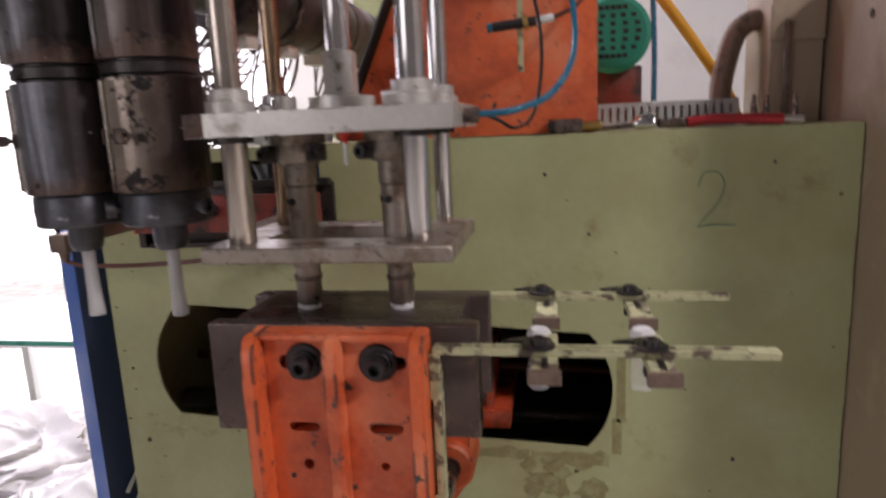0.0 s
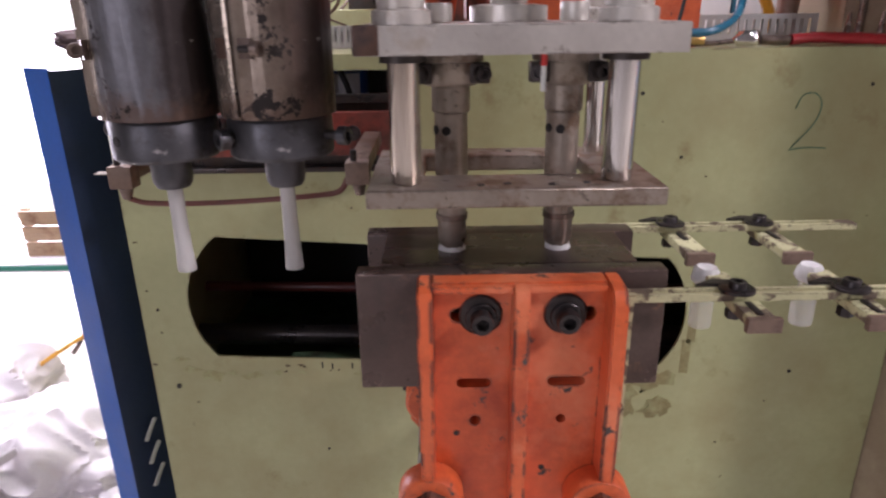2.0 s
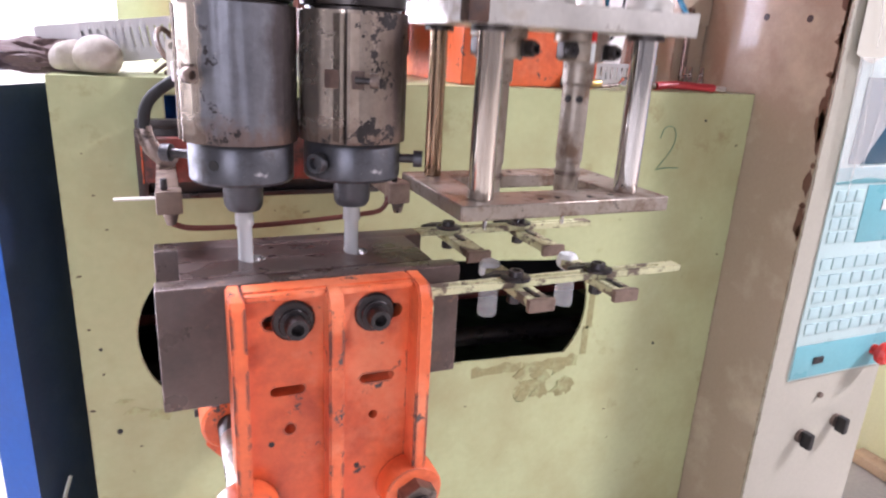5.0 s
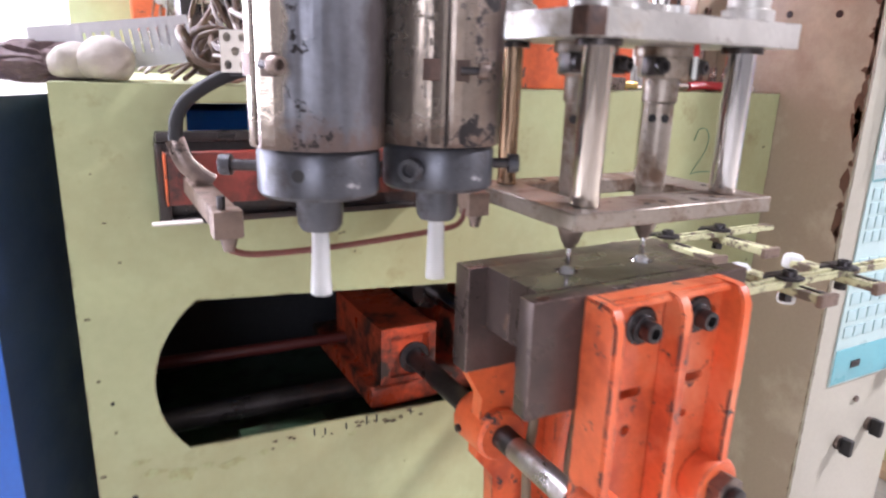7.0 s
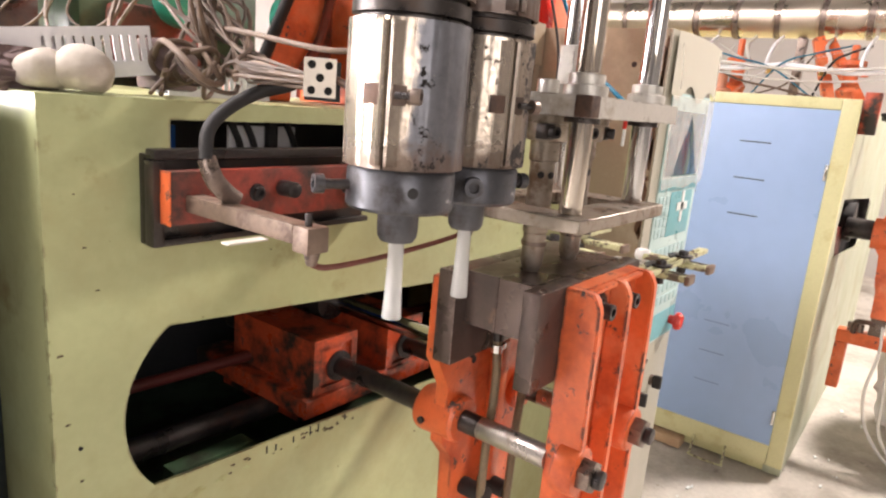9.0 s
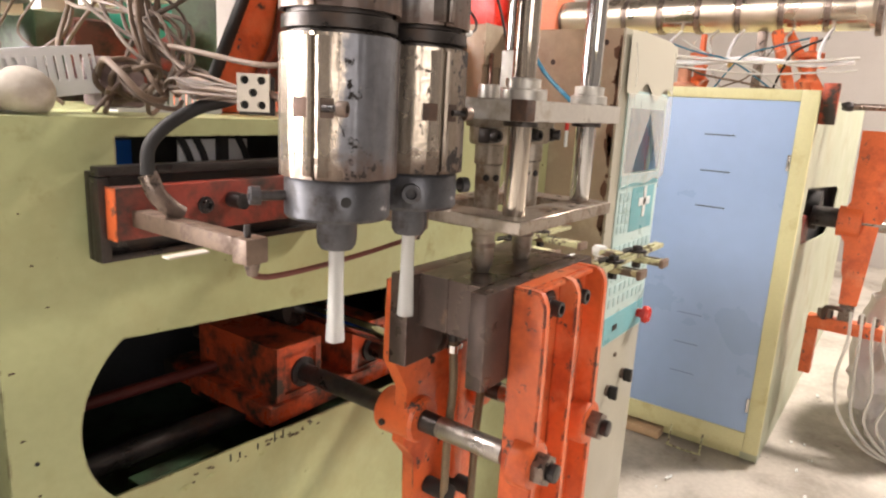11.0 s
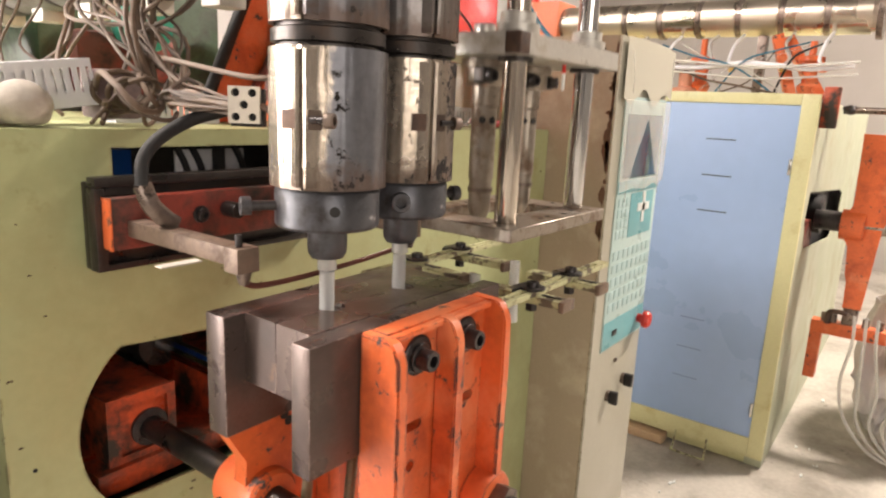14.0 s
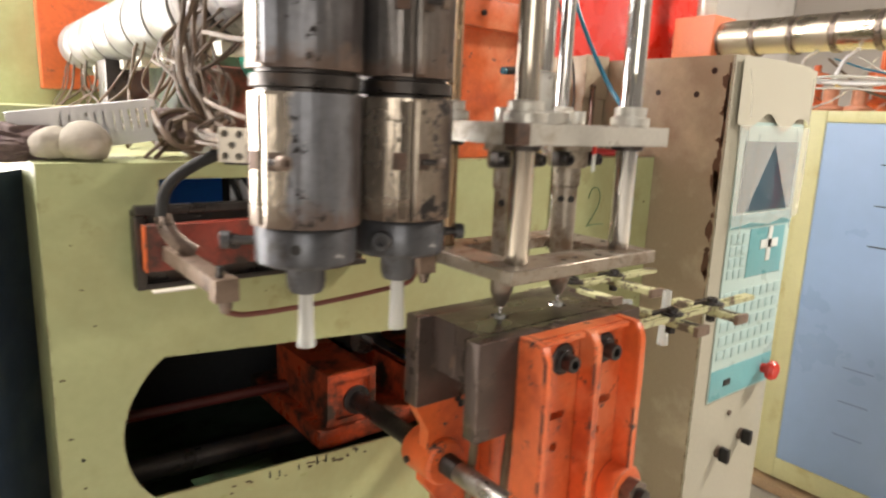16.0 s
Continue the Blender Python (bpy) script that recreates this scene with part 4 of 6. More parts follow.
for u, w, r in RODS:
    part("bushing", lathe([(r + 0.001, 1.4765), (r + 0.014, 1.4765), (r + 0.014, 1.490), (r + 0.008, 1.492), (r + 0.008, 1.506), (r + 0.001, 1.507)], (u, w, 0), seg=28), PALE_STEEL, ram)
    part("lower_ring", lathe([(r + 0.001, 1.438), (r + 0.008, 1.438), (r + 0.008, 1.4455), (r + 0.001, 1.4455)], (u, w, 0), seg=24), DARK_STEEL, ram)
part("centre_flange", lathe([(0.0001, 1.4765), (0.046, 1.4765), (0.046, 1.494), (0.030, 1.496), (0.0001, 1.496)], (-0.292, 0.892, 0)), PALE_STEEL, ram)
part("hex_coupling", hexa((-0.292, 0.892, 1.4965), (-0.292, 0.892, 1.555), 0.024), PALE_STEEL, ram)
part("piston_rod", cyl((-0.292, 0.892, 1.5555), (-0.292, 0.892, 2.06), 0.0165, seg=24), CHROME, ram)
for u in (-0.375, -0.215):
    part("stop_block", cyl((u, 0.885, 1.4766), (u, 0.885, 1.498), 0.017, seg=20), PALE_STEEL, ram)
for i, (u, w) in enumerate(PIN):
    cl = part("pin_clamp", lathe([(0.0001, 1.405), (0.031, 1.405), (0.034, 1.409), (0.034, 1.432), (0.040, 1.433), (0.040, 1.4455), (0.0001, 1.4455)], (u, w, 0), seg=36), STEEL, ram, "split clamp ring")
    for s in (-1, 1):
        cap_screw("clamp_screw", (u + s * 0.035, w - 0.028, 1.420), (s * 0.3, -1, 0), 0.0095, 0.012, cl)
        part("clamp_ear", box(u + s * 0.022, u + s * 0.046, w - 0.027, w - 0.006, 1.408, 1.432, 0.003), DARK_STEEL, cl)
    pin = part("blow_pin", lathe([(0.0001, 1.180), (0.0075, 1.180), (0.0085, 1.185), (0.0112, 1.188), (0.0172, 1.204), (0.0186, 1.208), (0.0186, 1.256), (0.0205, 1.258), (0.0205, 1.372), (0.0235, 1.374), (0.0235, 1.4045), (0.0001, 1.4045)], (u, w, 0), seg=28), STEEL, ram)
    part("needle", cyl((u, w, 1.155), (u, w, 1.1798), 0.0035, seg=10), CHROME, pin)
    part("vent_hole", cyl((u - 0.006, w - 0.0182, 1.352), (u - 0.0064, w - 0.0215, 1.352), 0.0055, seg=14, bev=0), BLACK, pin)
    part("vent_hole", cyl((u - 0.0165, w - 0.008, 1.352), (u - 0.0195, w - 0.0095, 1.352), 0.0055, seg=14, bev=0), BLACK, pin)
    part("shoulder_ring", lathe([(0.0191, 1.236), (0.0208, 1.236), (0.0208, 1.243), (0.0191, 1.243)], (u, w, 0), seg=24), NUT, pin)
part("indicator", cyl((-0.262, 0.80, 1.405), (-0.262, 0.80, 1.4455), 0.003, seg=8), KEY, ram)
part("indicator_tip", cyl((-0.262, 0.80, 1.432), (-0.262, 0.80, 1.4456), 0.0036, seg=8), ESTOP, ram, "red indicator tip")
part("air_fitting", cyl((-0.1175, 0.86, 1.461), (-0.098, 0.86, 1.461), 0.011, seg=16), NUT, ram)
part("air_tube", pipe([(-0.098, 0.86, 1.461), (-0.05, 0.87, 1.465), (0.0, 0.93, 1.49), (0.03, 1.02, 1.56), (0.02, 1.10, 1.70), (0.0, 1.14, 1.85), (0.0, 1.16, 2.1)], 0.0048, 10), TUBE_BLUE, ram, "blue air tube")
part("signal_wire", pipe([(-0.14, 0.98, 1.477), (-0.09, 1.02, 1.455), (-0.06, 1.05, 1.44), (-0.03, 1.06, 1.47), (-0.02, 1.07, 1.58), (-0.05, 1.10, 1.72), (-0.08, 1.15, 1.85)], 0.0028, 6), BLACK, ram, "thin black wire")

# ---- the mould halves ----
XC, Y0, TOP, BOT = -0.2915, 0.888, 1.193, 1.036


def cavity(x, z):
    """Depth of the bottle-shaped hollow at a place of the parting face."""
    d = 0.0
    for px, _ in PIN:
        u = abs(x - px)
        r = 0.0125 if z > 1.170 else (0.0125 + (1.170 - z) / 0.015 * 0.006 if z > 1.155 else 0.0185 if z > 1.085 else 0)
        if z > 1.188:
            r = 0.016
        if u < r:
            d = max(d, math.sqrt(r * r - u * u))
    return d


def mould_body(side):
    """One mould block, from its clamp plate to the parting face; side -1 stands before the parting plane, +1 behind it."""
    own = bmesh.new()
    xs = sorted({XC - 0.160, XC + 0.160} | {round(px + o, 5) for px, _ in PIN for o in np.linspace(-0.022, 0.022, 23)})
    zs = [1.104, 1.1045] + list(np.linspace(1.084, 1.193, 30)[6:])
    g = [[own.verts.new((x, Y0 + side * (0.0006 + cavity(x, z)), z)) for z in zs] for x in xs]
    k = [[own.verts.new((x, Y0 + side * 0.058, z)) for z in (zs[0], zs[-1])] for x in xs]
    for i in range(len(xs) - 1):
        for j in range(len(zs) - 1):
            own.faces.new((g[i][j], g[i + 1][j], g[i + 1][j + 1], g[i][j + 1]))
        own.faces.new((k[i][0], k[i][1], k[i + 1][1], k[i + 1][0]))
        own.faces.new((g[i][0], k[i][0], k[i + 1][0], g[i + 1][0]))
        own.faces.new((g[i][-1], g[i + 1][-1], k[i + 1][1], k[i][1]))
    for i in (0, -1):
        own.faces.new([g[i][j] for j in range(len(zs))] + [k[i][1], k[i][0]])
    bmesh.ops.recalc_face_normals(own, faces=own.faces[:])
    return own


def polished(block):
    """Gives the bottle-shaped hollows of a mould block their bright polish."""
    block.data.materials.append(CAVITY)
    o = BASE[block]
    for p in block.data.polygons:
        if cavity(p.center.x + o.x, p.center.z + o.z) > 0.001 and abs(p.center.y + o.y - Y0) < 0.03 and p.center.z + o.z < TOP - 0.001:
            p.material_index = 1
    return block


TIE = [(-0.394, 0.900), (-0.180, 0.893)]
fh = thing("mould_half", (XC, 0.80, 0.9), "dark steel mould half on an orange ribbed clamp plate", "mould", "mould halves")
part("clamp_block", box(-0.480, -0.102, 0.798, 0.8285, BOT, TOP, 0.0035), MOULD, fh)
polished(part("mould_block", mould_body(-1), MOULD, fh))
part("guide_pin", cyl((-0.435, Y0 - 0.004, 1.125), (-0.435, Y0 + 0.018, 1.125), 0.006, 0.004, seg=14), COLLAR, fh)
part("guide_pin", cyl((-0.148, Y0 - 0.004, 1.125), (-0.148, Y0 + 0.018, 1.125), 0.006, 0.004, seg=14), COLLAR, fh)
holes = [slot_ring(-0.3385, 1.0575, 0.015, 0.0064), slot_ring(-0.224, 1.058, 0.017, 0.0064), ring(-0.3365, 1.003, 0.0072), ring(-0.2285, 1.004, 0.0062),
         slot_ring(-0.3435, 1.150, 0.014, 0.0095), slot_ring(-0.2155, 1.150, 0.014, 0.0095)]
outer = [(-0.3868, 0.70), (-0.1832, 0.70), (-0.1832, 1.1915), (-0.3868, 1.1915)]
cp = part("clamp_plate", sheet(outer, holes, lift_y(0.772, 0.0255)), ORANGE, fh, "orange painted clamp plate")
part("top_lip", box(-0.3865, -0.1835, 0.760, 0.7715, 1.182, 1.190, 0.0025), ORANGE, fh)
for x0, x1 in [(-0.405, -0.387), (-0.2945, -0.2755), (-0.183, -0.164)]:
    own = bmesh.new()
    back = 0.7715 if -0.30 < x0 < -0.25 else 0.7975
    prof = [(back, 0.70), (0.737, 0.70), (0.7365, 1.10), (0.738, 1.168), (0.746, 1.186), (0.753, 1.1915), (back, 1.1925)]
    a = [own.verts.new((x0, y, z)) for y, z in prof]
    b = [own.verts.new((x1, y, z)) for y, z in prof]
    own.faces.new(a); own.faces.new(b)
    for j in range(len(prof)):
        own.faces.new((a[j], a[(j + 1) % len(prof)], b[(j + 1) % len(prof)], b[j]))
    bmesh.ops.recalc_face_normals(own, faces=own.faces[:])
    bmesh.ops.bevel(own, geom=own.edges[:], offset=0.0025, segments=2, affect="EDGES")
    part("rib", own, ORANGE, fh)
for u in (-0.3295, -0.229):
    part("wide_washer", lathe([(0.0001, 0), (0.0255, 0), (0.026, 0.002), (0.0235, 0.004), (0.0001, 0.004)], (u - 0.001, 0.7718, 1.151), (0, -1, 0), seg=28), IRON, fh)
    cap_screw("clamp_bolt", (u, 0.7675, 1.148), (0, -1, 0), 0.0135, 0.021, fh, washer=0.019)
for u, w in TIE:
    bs = part("boss", lathe([(0.0001, 0), (0.042, 0), (0.042, 0.030), (0.039, 0.0355), (0.033, 0.037), (0.0001, 0.037)], (u, 0.7712, w), (0, -1, 0), seg=32), ORANGE, fh)
    part("tie_bar", cyl((u, 0.7955, w), (u, 0.93, w), 0.0195, seg=28), TIE_STEEL, fh, "round steel tie bar")
    part("tie_bar_rear", cyl((u, 0.9302, w), (u, 1.66, w), 0.0195, seg=28), DARK_STEEL, fh, "dark rear length of the tie bar")
    part("hex_nut", hexa((u, 0.7345, w), (u, 0.7125, w), 0.0275), NUT, bs)
    part("bar_end", cyl((u, 0.7123, w), (u, 0.698, w), 0.0155, seg=20, bev=0.003), IRON, bs)
for u, w in [(-0.36, 0.985), (-0.25, 0.93), (-0.30, 0.86)]:
    part("paint_chip", cyl((u, 0.7712, w), (u, 0.7722, w), 0.004, seg=8, bev=0), IRON, fh)


def take_out_rail(owner, y, z, s):
    """The pale rail on the mould's outer end that carries two catch clips."""
    rl = part("rail", sheet(rect(-0.158, 0.258, -0.011, 0.011), [slot_ring(0.045, 0, 0.175, 0.0042)], lambda u, w, d: Vector((u, y + w, z - 0.004 + 0.009 * d))), RAIL, owner, "cream painted slotted rail")
    part("rail_leg", box(-0.160, -0.149, y - 0.012, y + 0.012, z - 0.20, z - 0.0045, 0.002), RAIL, rl)
    part("rail_foot", box(-0.1635, -0.149, y - 0.012, y + 0.012, z - 0.215, z - 0.2003, 0.002), RAIL, rl)
    for bx in (-0.024, 0.112):
        cap_screw("rail_bolt", (bx, y, z + 0.0056), (0, 0, 1), 0.0105, 0.012, rl, washer=0.021)
        cl = part("clip", box(bx - 0.008, bx + 0.024, y - (0.052 if s < 0 else 0.100), y + (0.085 if s < 0 else 0.040), z - 0.018, z - 0.0045, 0.003), RAIL, rl, "chipped catch clip")
        part("clip_groove", box(bx + 0.004, bx + 0.012, y - 0.048, y - 0.014, z - 0.0042, z - 0.0028, 0.0005), IRON, cl)
        part("clip_pad", box(bx - 0.012, bx + 0.028, y - (0.062 if s < 0 else 0.110), y - (0.0525 if s < 0 else 0.1005), z - 0.021, z - 0.003, 0.002), CUTTER, cl)
        part("lower_nut", hexa((bx, y, z - 0.0185), (bx, y, z - 0.030), 0.010), IRON, cl)
        own = bmesh.new()
        tri = [(bx - 0.045, y + 0.012), (bx + 0.012, y + 0.010), (bx + 0.016, y + 0.022), (bx - 0.02, y + 0.026)]
        lo = [own.verts.new((u, w, z + 0.0056)) for u, w in tri]
        hi = [own.verts.new((u, w, z + 0.0096)) for u, w in tri]
        own.faces.new(lo); own.faces.new(hi)
        for j in range(4):
            own.faces.new((lo[j], lo[(j + 1) % 4], hi[(j + 1) % 4], hi[j]))
        bmesh.ops.recalc_face_normals(own, faces=own.faces[:])
        part("pointed_finger", own, IRON, cl)


take_out_rail(fh, 0.784, 1.166, -1)
part("rail_bracket", box(-0.1635, -0.1485, 0.772, 0.7955, 1.10, 1.164, 0.002), RAIL, fh)

rh = thing("mould_half", (XC, 0.98, 0.9), "dark steel mould half on an orange yoke with hoses", "mould", "mould halves")
part("clamp_block", box(-0.481, -0.102, 0.9465, 0.984, BOT, TOP, 0.0035), MOULD, rh)
polished(part("mould_block", mould_body(1), MOULD, rh))
yo = [(-0.388, 0.60), (-0.186, 0.60), (-0.178, 0.82), (-0.150, 0.86), (-0.146, 0.94), (-0.168, 0.98), (-0.170, 1.172), (-0.460, 1.172), (-0.462, 1.03), (-0.425, 0.965), (-0.430, 0.86), (-0.398, 0.82)]
part("yoke", sheet(yo, [ring(TIE[0][0], TIE[0][1], 0.0205, 20), ring(TIE[1][0], TIE[1][1], 0.0205, 20)], lift_y(0.9845, 0.026)), ORANGE, rh, "orange painted yoke plate")
part("centre_web", box(-0.300, -0.275, 0.9555, 0.984, 0.60, 1.028, 0.004), ORANGE, rh)
for u, w in TIE:
    bs = part("bearing_boss", lathe([(0.0203, -0.018), (0.038, -0.018), (0.043, -0.012), (0.044, 0.062), (0.041, 0.068), (0.0203, 0.068)], (u, 0.984, w), (0, 1, 0), seg=36), ORANGE, rh, "orange bearing boss")
    part("grease_nipple", cyl((u - 0.043, 1.028, w - 0.006), (u - 0.050, 1.028, w - 0.006), 0.0065, seg=12), IRON, bs)
for u, w in [(-0.360, 1.012), (-0.352, 1.000), (-0.330, 1.018), (-0.25, 1.01)]:
    part("bolt_hole", cyl((u, 0.9838, w), (u, 0.9848, w), 0.0075, seg=14, bev=0), BLACK, rh)
part("guide_hole", cyl((-0.435, Y0 - 0.0004, 1.125), (-0.435, Y0 + 0.002, 1.125), 0.007, seg=16, bev=0), BLACK, rh)
part("guide_hole", cyl((-0.148, Y0 - 0.0004, 1.125), (-0.148, Y0 + 0.002, 1.125), 0.007, seg=16, bev=0), BLACK, rh)
part("push_rod", cyl((-0.29, 1.0115, 0.985), (-0.29, 1.42, 0.985), 0.018, seg=24), CHROME, rh)
for i, (u, v) in enumerate([(-0.368, 0.930), (-0.300, 0.912)]):
    hs = part("hose", pipe([(u, v, 1.056), (u + 0.002, v - 0.004, 0.97), (u - 0.004, v - 0.002, 0.87), (u + 0.004, v + 0.004, 0.77), (u + 0.01, v + 0.01, 0.62)], 0.0078, 12), HOSE, rh, "yellowed braided water hose")
    part("hose_clamp", lathe([(0.0080, 1.036), (0.0104, 1.036), (0.0104, 1.050), (0.0080, 1.050)], (u, v, 0), seg=18), CHROME, hs)
    part("clamp_tail", box(u + 0.010, u + 0.024, v - 0.006, v + 0.002, 1.038, 1.048, 0.001), CHROME, hs)
    part("hose_fitting", cyl((u, v, 1.0565), (u, v, 1.1035), 0.009, seg=14), IRON, hs)
for u, w in [(-0.352, 0.745), (-0.288, 0.730)]:
    part("hose_elbow", cyl((u, 0.984, w), (u, 0.925, w), 0.017, seg=18, bev=0.004), BLACK, rh)
take_out_rail(rh, 1.022, 1.172, 1)
part("rail_bracket", box(-0.1705, -0.149, 1.0108, 1.032, 1.09, 1.167, 0.002), RAIL, rh)

# carriage inside the housing
car = thing("mould_carriage", (-0.29, 1.45, 0.9), "oily orange cast carriage block, darkened for the slot's shade", "machine part")
for u, w in TIE:
    cb = part("bearing_block", sheet(rect(u - 0.070, u + 0.042, w - 0.045, w + 0.066), [ring(u, w, 0.0205, 20)], lift_y(1.292, 0.26)), ORANGE_DIRTY_SHADED, car, "orange bearing block")
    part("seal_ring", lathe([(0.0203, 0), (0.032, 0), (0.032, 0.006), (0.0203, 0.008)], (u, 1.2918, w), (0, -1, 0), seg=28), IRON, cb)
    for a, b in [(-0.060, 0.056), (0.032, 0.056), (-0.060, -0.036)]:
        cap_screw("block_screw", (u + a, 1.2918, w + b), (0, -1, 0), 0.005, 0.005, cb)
part("bed", box(-0.49, -0.10, 1.276, 1.66, 0.812, 0.852, 0.006), ORANGE_DIRTY_SHADED, car)
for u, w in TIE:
    part("block_rim", sheet(rect(u - 0.073, u + 0.045, w - 0.046, w + 0.069), [rect(u - 0.052, u + 0.030, w - 0.034, w + 0.052)], lift_y(1.284, 0.0075)), ORANGE_DIRTY_SHADED, car, "chipped orange rim of the block")
part("bed_web", box(-0.46, -0.36, 1.33, 1.60, 0.775, 0.8095, 0.004), ORANGE_DIRTY_SHADED, car)
part("cylinder", cyl((-0.29, 1.425, 0.985), (-0.29, 1.75, 0.985), 0.045, seg=28), DARK_STEEL, car)

# ---- the cutter under the heads ----
base = part("cutter_mount", box(-0.842, -0.43, 1.212, 1.2285, 1.228, 1.352, 0.003), DARK_STEEL, machine, "dark steel cutter mount bolted on the panel")
part("rim", box(-0.842, -0.43, 1.188, 1.2115, 1.346, 1.360, 0.003), DARK_STEEL, base)
part("rim", box(-0.844, -0.828, 1.188, 1.2115, 1.228, 1.3455, 0.003), DARK_STEEL, base)
part("rim", box(-0.8275, -0.43, 1.196, 1.2115, 1.226, 1.236, 0.003), DARK_STEEL, base)
for u in (-0.74, -0.52):
    part("bore", lathe([(0.011, 0), (0.02, 0), (0.02, 0.012), (0.011, 0.012)], (u, 1.2115, 1.298), (0, -1, 0), seg=24), IRON, base)
cut = thing("cutter_slide", (-0.64, 1.1, 1.29), "red-orange cutter slide with two tan arms and a thin strip", "machine part")
part("slide_block", box(-0.833, -0.445, 1.163, 1.1875, 1.262, 1.334, 0.003), RED, cut)
part("block_end", box(-0.8355, -0.8335, 1.1625, 1.188, 1.2615, 1.3345, 0.0008), ORANGE, cut, "orange end face")
for u in (-0.70, -0.52):
    cap_screw("block_bolt", (u, 1.1628, 1.300), (0, -1, 0), 0.009, 0.010, cut, washer=0.013)
for u in (-0.74, -0.52):
    part("slide_shaft", cyl((u, 1.1878, 1.298), (u, 1.44, 1.298), 0.010, seg=18), CHROME, cut)
part("stub", cyl((-0.655, 1.1625, 1.305), (-0.655, 1.13, 1.305), 0.012, seg=18), IRON, cut)
for u, y1 in ((-0.800, 0.926), (-0.487, 0.930)):
    arm = part("arm", box(u - 0.014, u + 0.014, y1 + 0.018, 1.1622, 1.280, 1.303, 0.0025), CUTTER, cut, "tan worn steel arm")
    part("arm_end", box(u - 0.015, u + 0.017, y1 - 0.010, y1 + 0.0175, 1.272, 1.303, 0.003), CUTTER, arm)
    part("arm_stud", cyl((u - 0.004, y1 + 0.002, 1.3032), (u - 0.004, y1 + 0.002, 1.318), 0.0045, seg=10), IRON, arm)
    part("strip_holder", cyl((u + 0.002, y1 + 0.002, 1.2718), (u + 0.002, y1 + 0.002, 1.256), 0.010, 0.006, seg=14), NUT, arm)
part("strip", pipe([(-0.797, 0.928, 1.257), (-0.77, 0.931, 1.249), (-0.70, 0.934, 1.247), (-0.62, 0.934, 1.250), (-0.545, 0.932, 1.256), (-0.512, 0.93, 1.262), (-0.500, 0.93, 1.280), (-0.492, 0.93, 1.288)], 0.0038, 8, flat=0.4), RIBBON, cut, "red-brown cutting strip")
part("paper_tag", box(-0.868, -0.815, 0.985, 1.000, 1.2765, 1.2785, 0), CERAMIC, cut, "pale sliver of plastic")
part("hose_socket", pipe([(-0.788, 1.085, 1.305), (-0.803, 1.086, 1.316), (-0.819, 1.088, 1.334), (-0.827, 1.094, 1.360)], 0.0125, 10, flat=0.6), NUT, cut, "flat cable lug")
part("hose", pipe([(-0.827, 1.094, 1.358), (-0.820, 1.10, 1.393), (-0.794, 1.10, 1.420), (-0.748, 1.10, 1.443), (-0.70, 1.10, 1.455), (-0.66, 1.11, 1.470)], 0.0088, 12), BLACK, cut, "thick black cable")

# ---- on top of the housing ----
def slotted_duct(name, x0, x1, y0, y1, z0, z1, pitch, material, label, turn=0.0, plain=0.0, tip=0.0):
    c = Vector(((x0 + x1) / 2, (y0 + y1) / 2, z0))
    d = thing(name, c, label, "cable duct")
    L = (x1 - x0) / 2
    n = int((x1 - x0) / pitch)
    hs = [rect(-L + pitch * (i + 0.35), -L + pitch * (i + 0.72), (z1 - z0) * 0.30, (z1 - z0) * 0.82) for i in range(int(n * plain), n)]
    for y in (y0, y1 - 0.002):
        part("slotted_side", sheet(rect(-L, L, 0, z1 - z0), hs, lambda u, w, k, y=y: Vector((c.x + u, y + 0.002 * k, z0 + w))), material, d)
    part("duct_floor", box(x0, x1, y0 + 0.0022, y1 - 0.0022, z0, z0 + 0.002, 0), material, d)
    part("duct_lid", box(x0, x1, y0 + 0.0022, y1 - 0.0022, z1 - 0.002, z1, 0), material, d)
    d.rotation_euler = (0, radians(tip), radians(turn))
    return d


slotted_duct("cable_duct", -0.975, -0.762, 1.325, 1.385, PTOP + 0.0165, 1.508, 0.0125, DUCT, "white slotted plastic cable duct tipped up on the cables", -2, 0.30, -8.0)
slotted_duct("cable_duct", -0.70, -0.50, 1.40, 1.44, PTOP + 0.001, 1.465, 0.012, DUCT_GREY, "grey slotted plastic cable duct lying on the housing")
slotted_duct("cable_duct", 0.088, 0.36, 1.40, 1.44, PTOP + 0.001, 1.476, 0.0155, DUCT_GREY, "grey slotted plastic cable duct lying on the housing", 0)

de = thing("duct_sleeve", (-0.73, 1.35, PTOP), "dark brown sleeve and bundled cables at the duct end", "cable duct")
part("sleeve", box(-0.7615, -0.690, 1.328, 1.388, PTOP + 0.010, 1.508, 0.008), CLOTH_DARK, de)
for k, (cx, cz, rr) in enumerate(((-0.735, 1.478, 0.027), (-0.728, 1.474, 0.020), (-0.715, 1.470, 0.024))):
    part("looped_cable", pipe([(cx + rr * 1.5 * math.cos(a), 1.315 - 0.010 * k - 0.006 * math.sin(a), cz + rr * math.sin(a)) for a in np.linspace(0.5, 6.0, 10)], 0.0042, 8), WIRE, de)
single("cloth_ball", lump((-0.890, 1.272, 1.452), 0.037, 0.032, 0.033, 0.10, 3, 4, 2.0), CLOTH_WHITE, "rounded ball of soiled white cloth on the housing", "cloth", "cloth balls")
single("cloth_ball", lump((-0.930, 1.288, 1.448), 0.032, 0.026, 0.027, 0.14, 3, 4, 7.0), CLOTH_WHITE, "small ball of soiled white cloth on the housing", "cloth", "cloth balls")
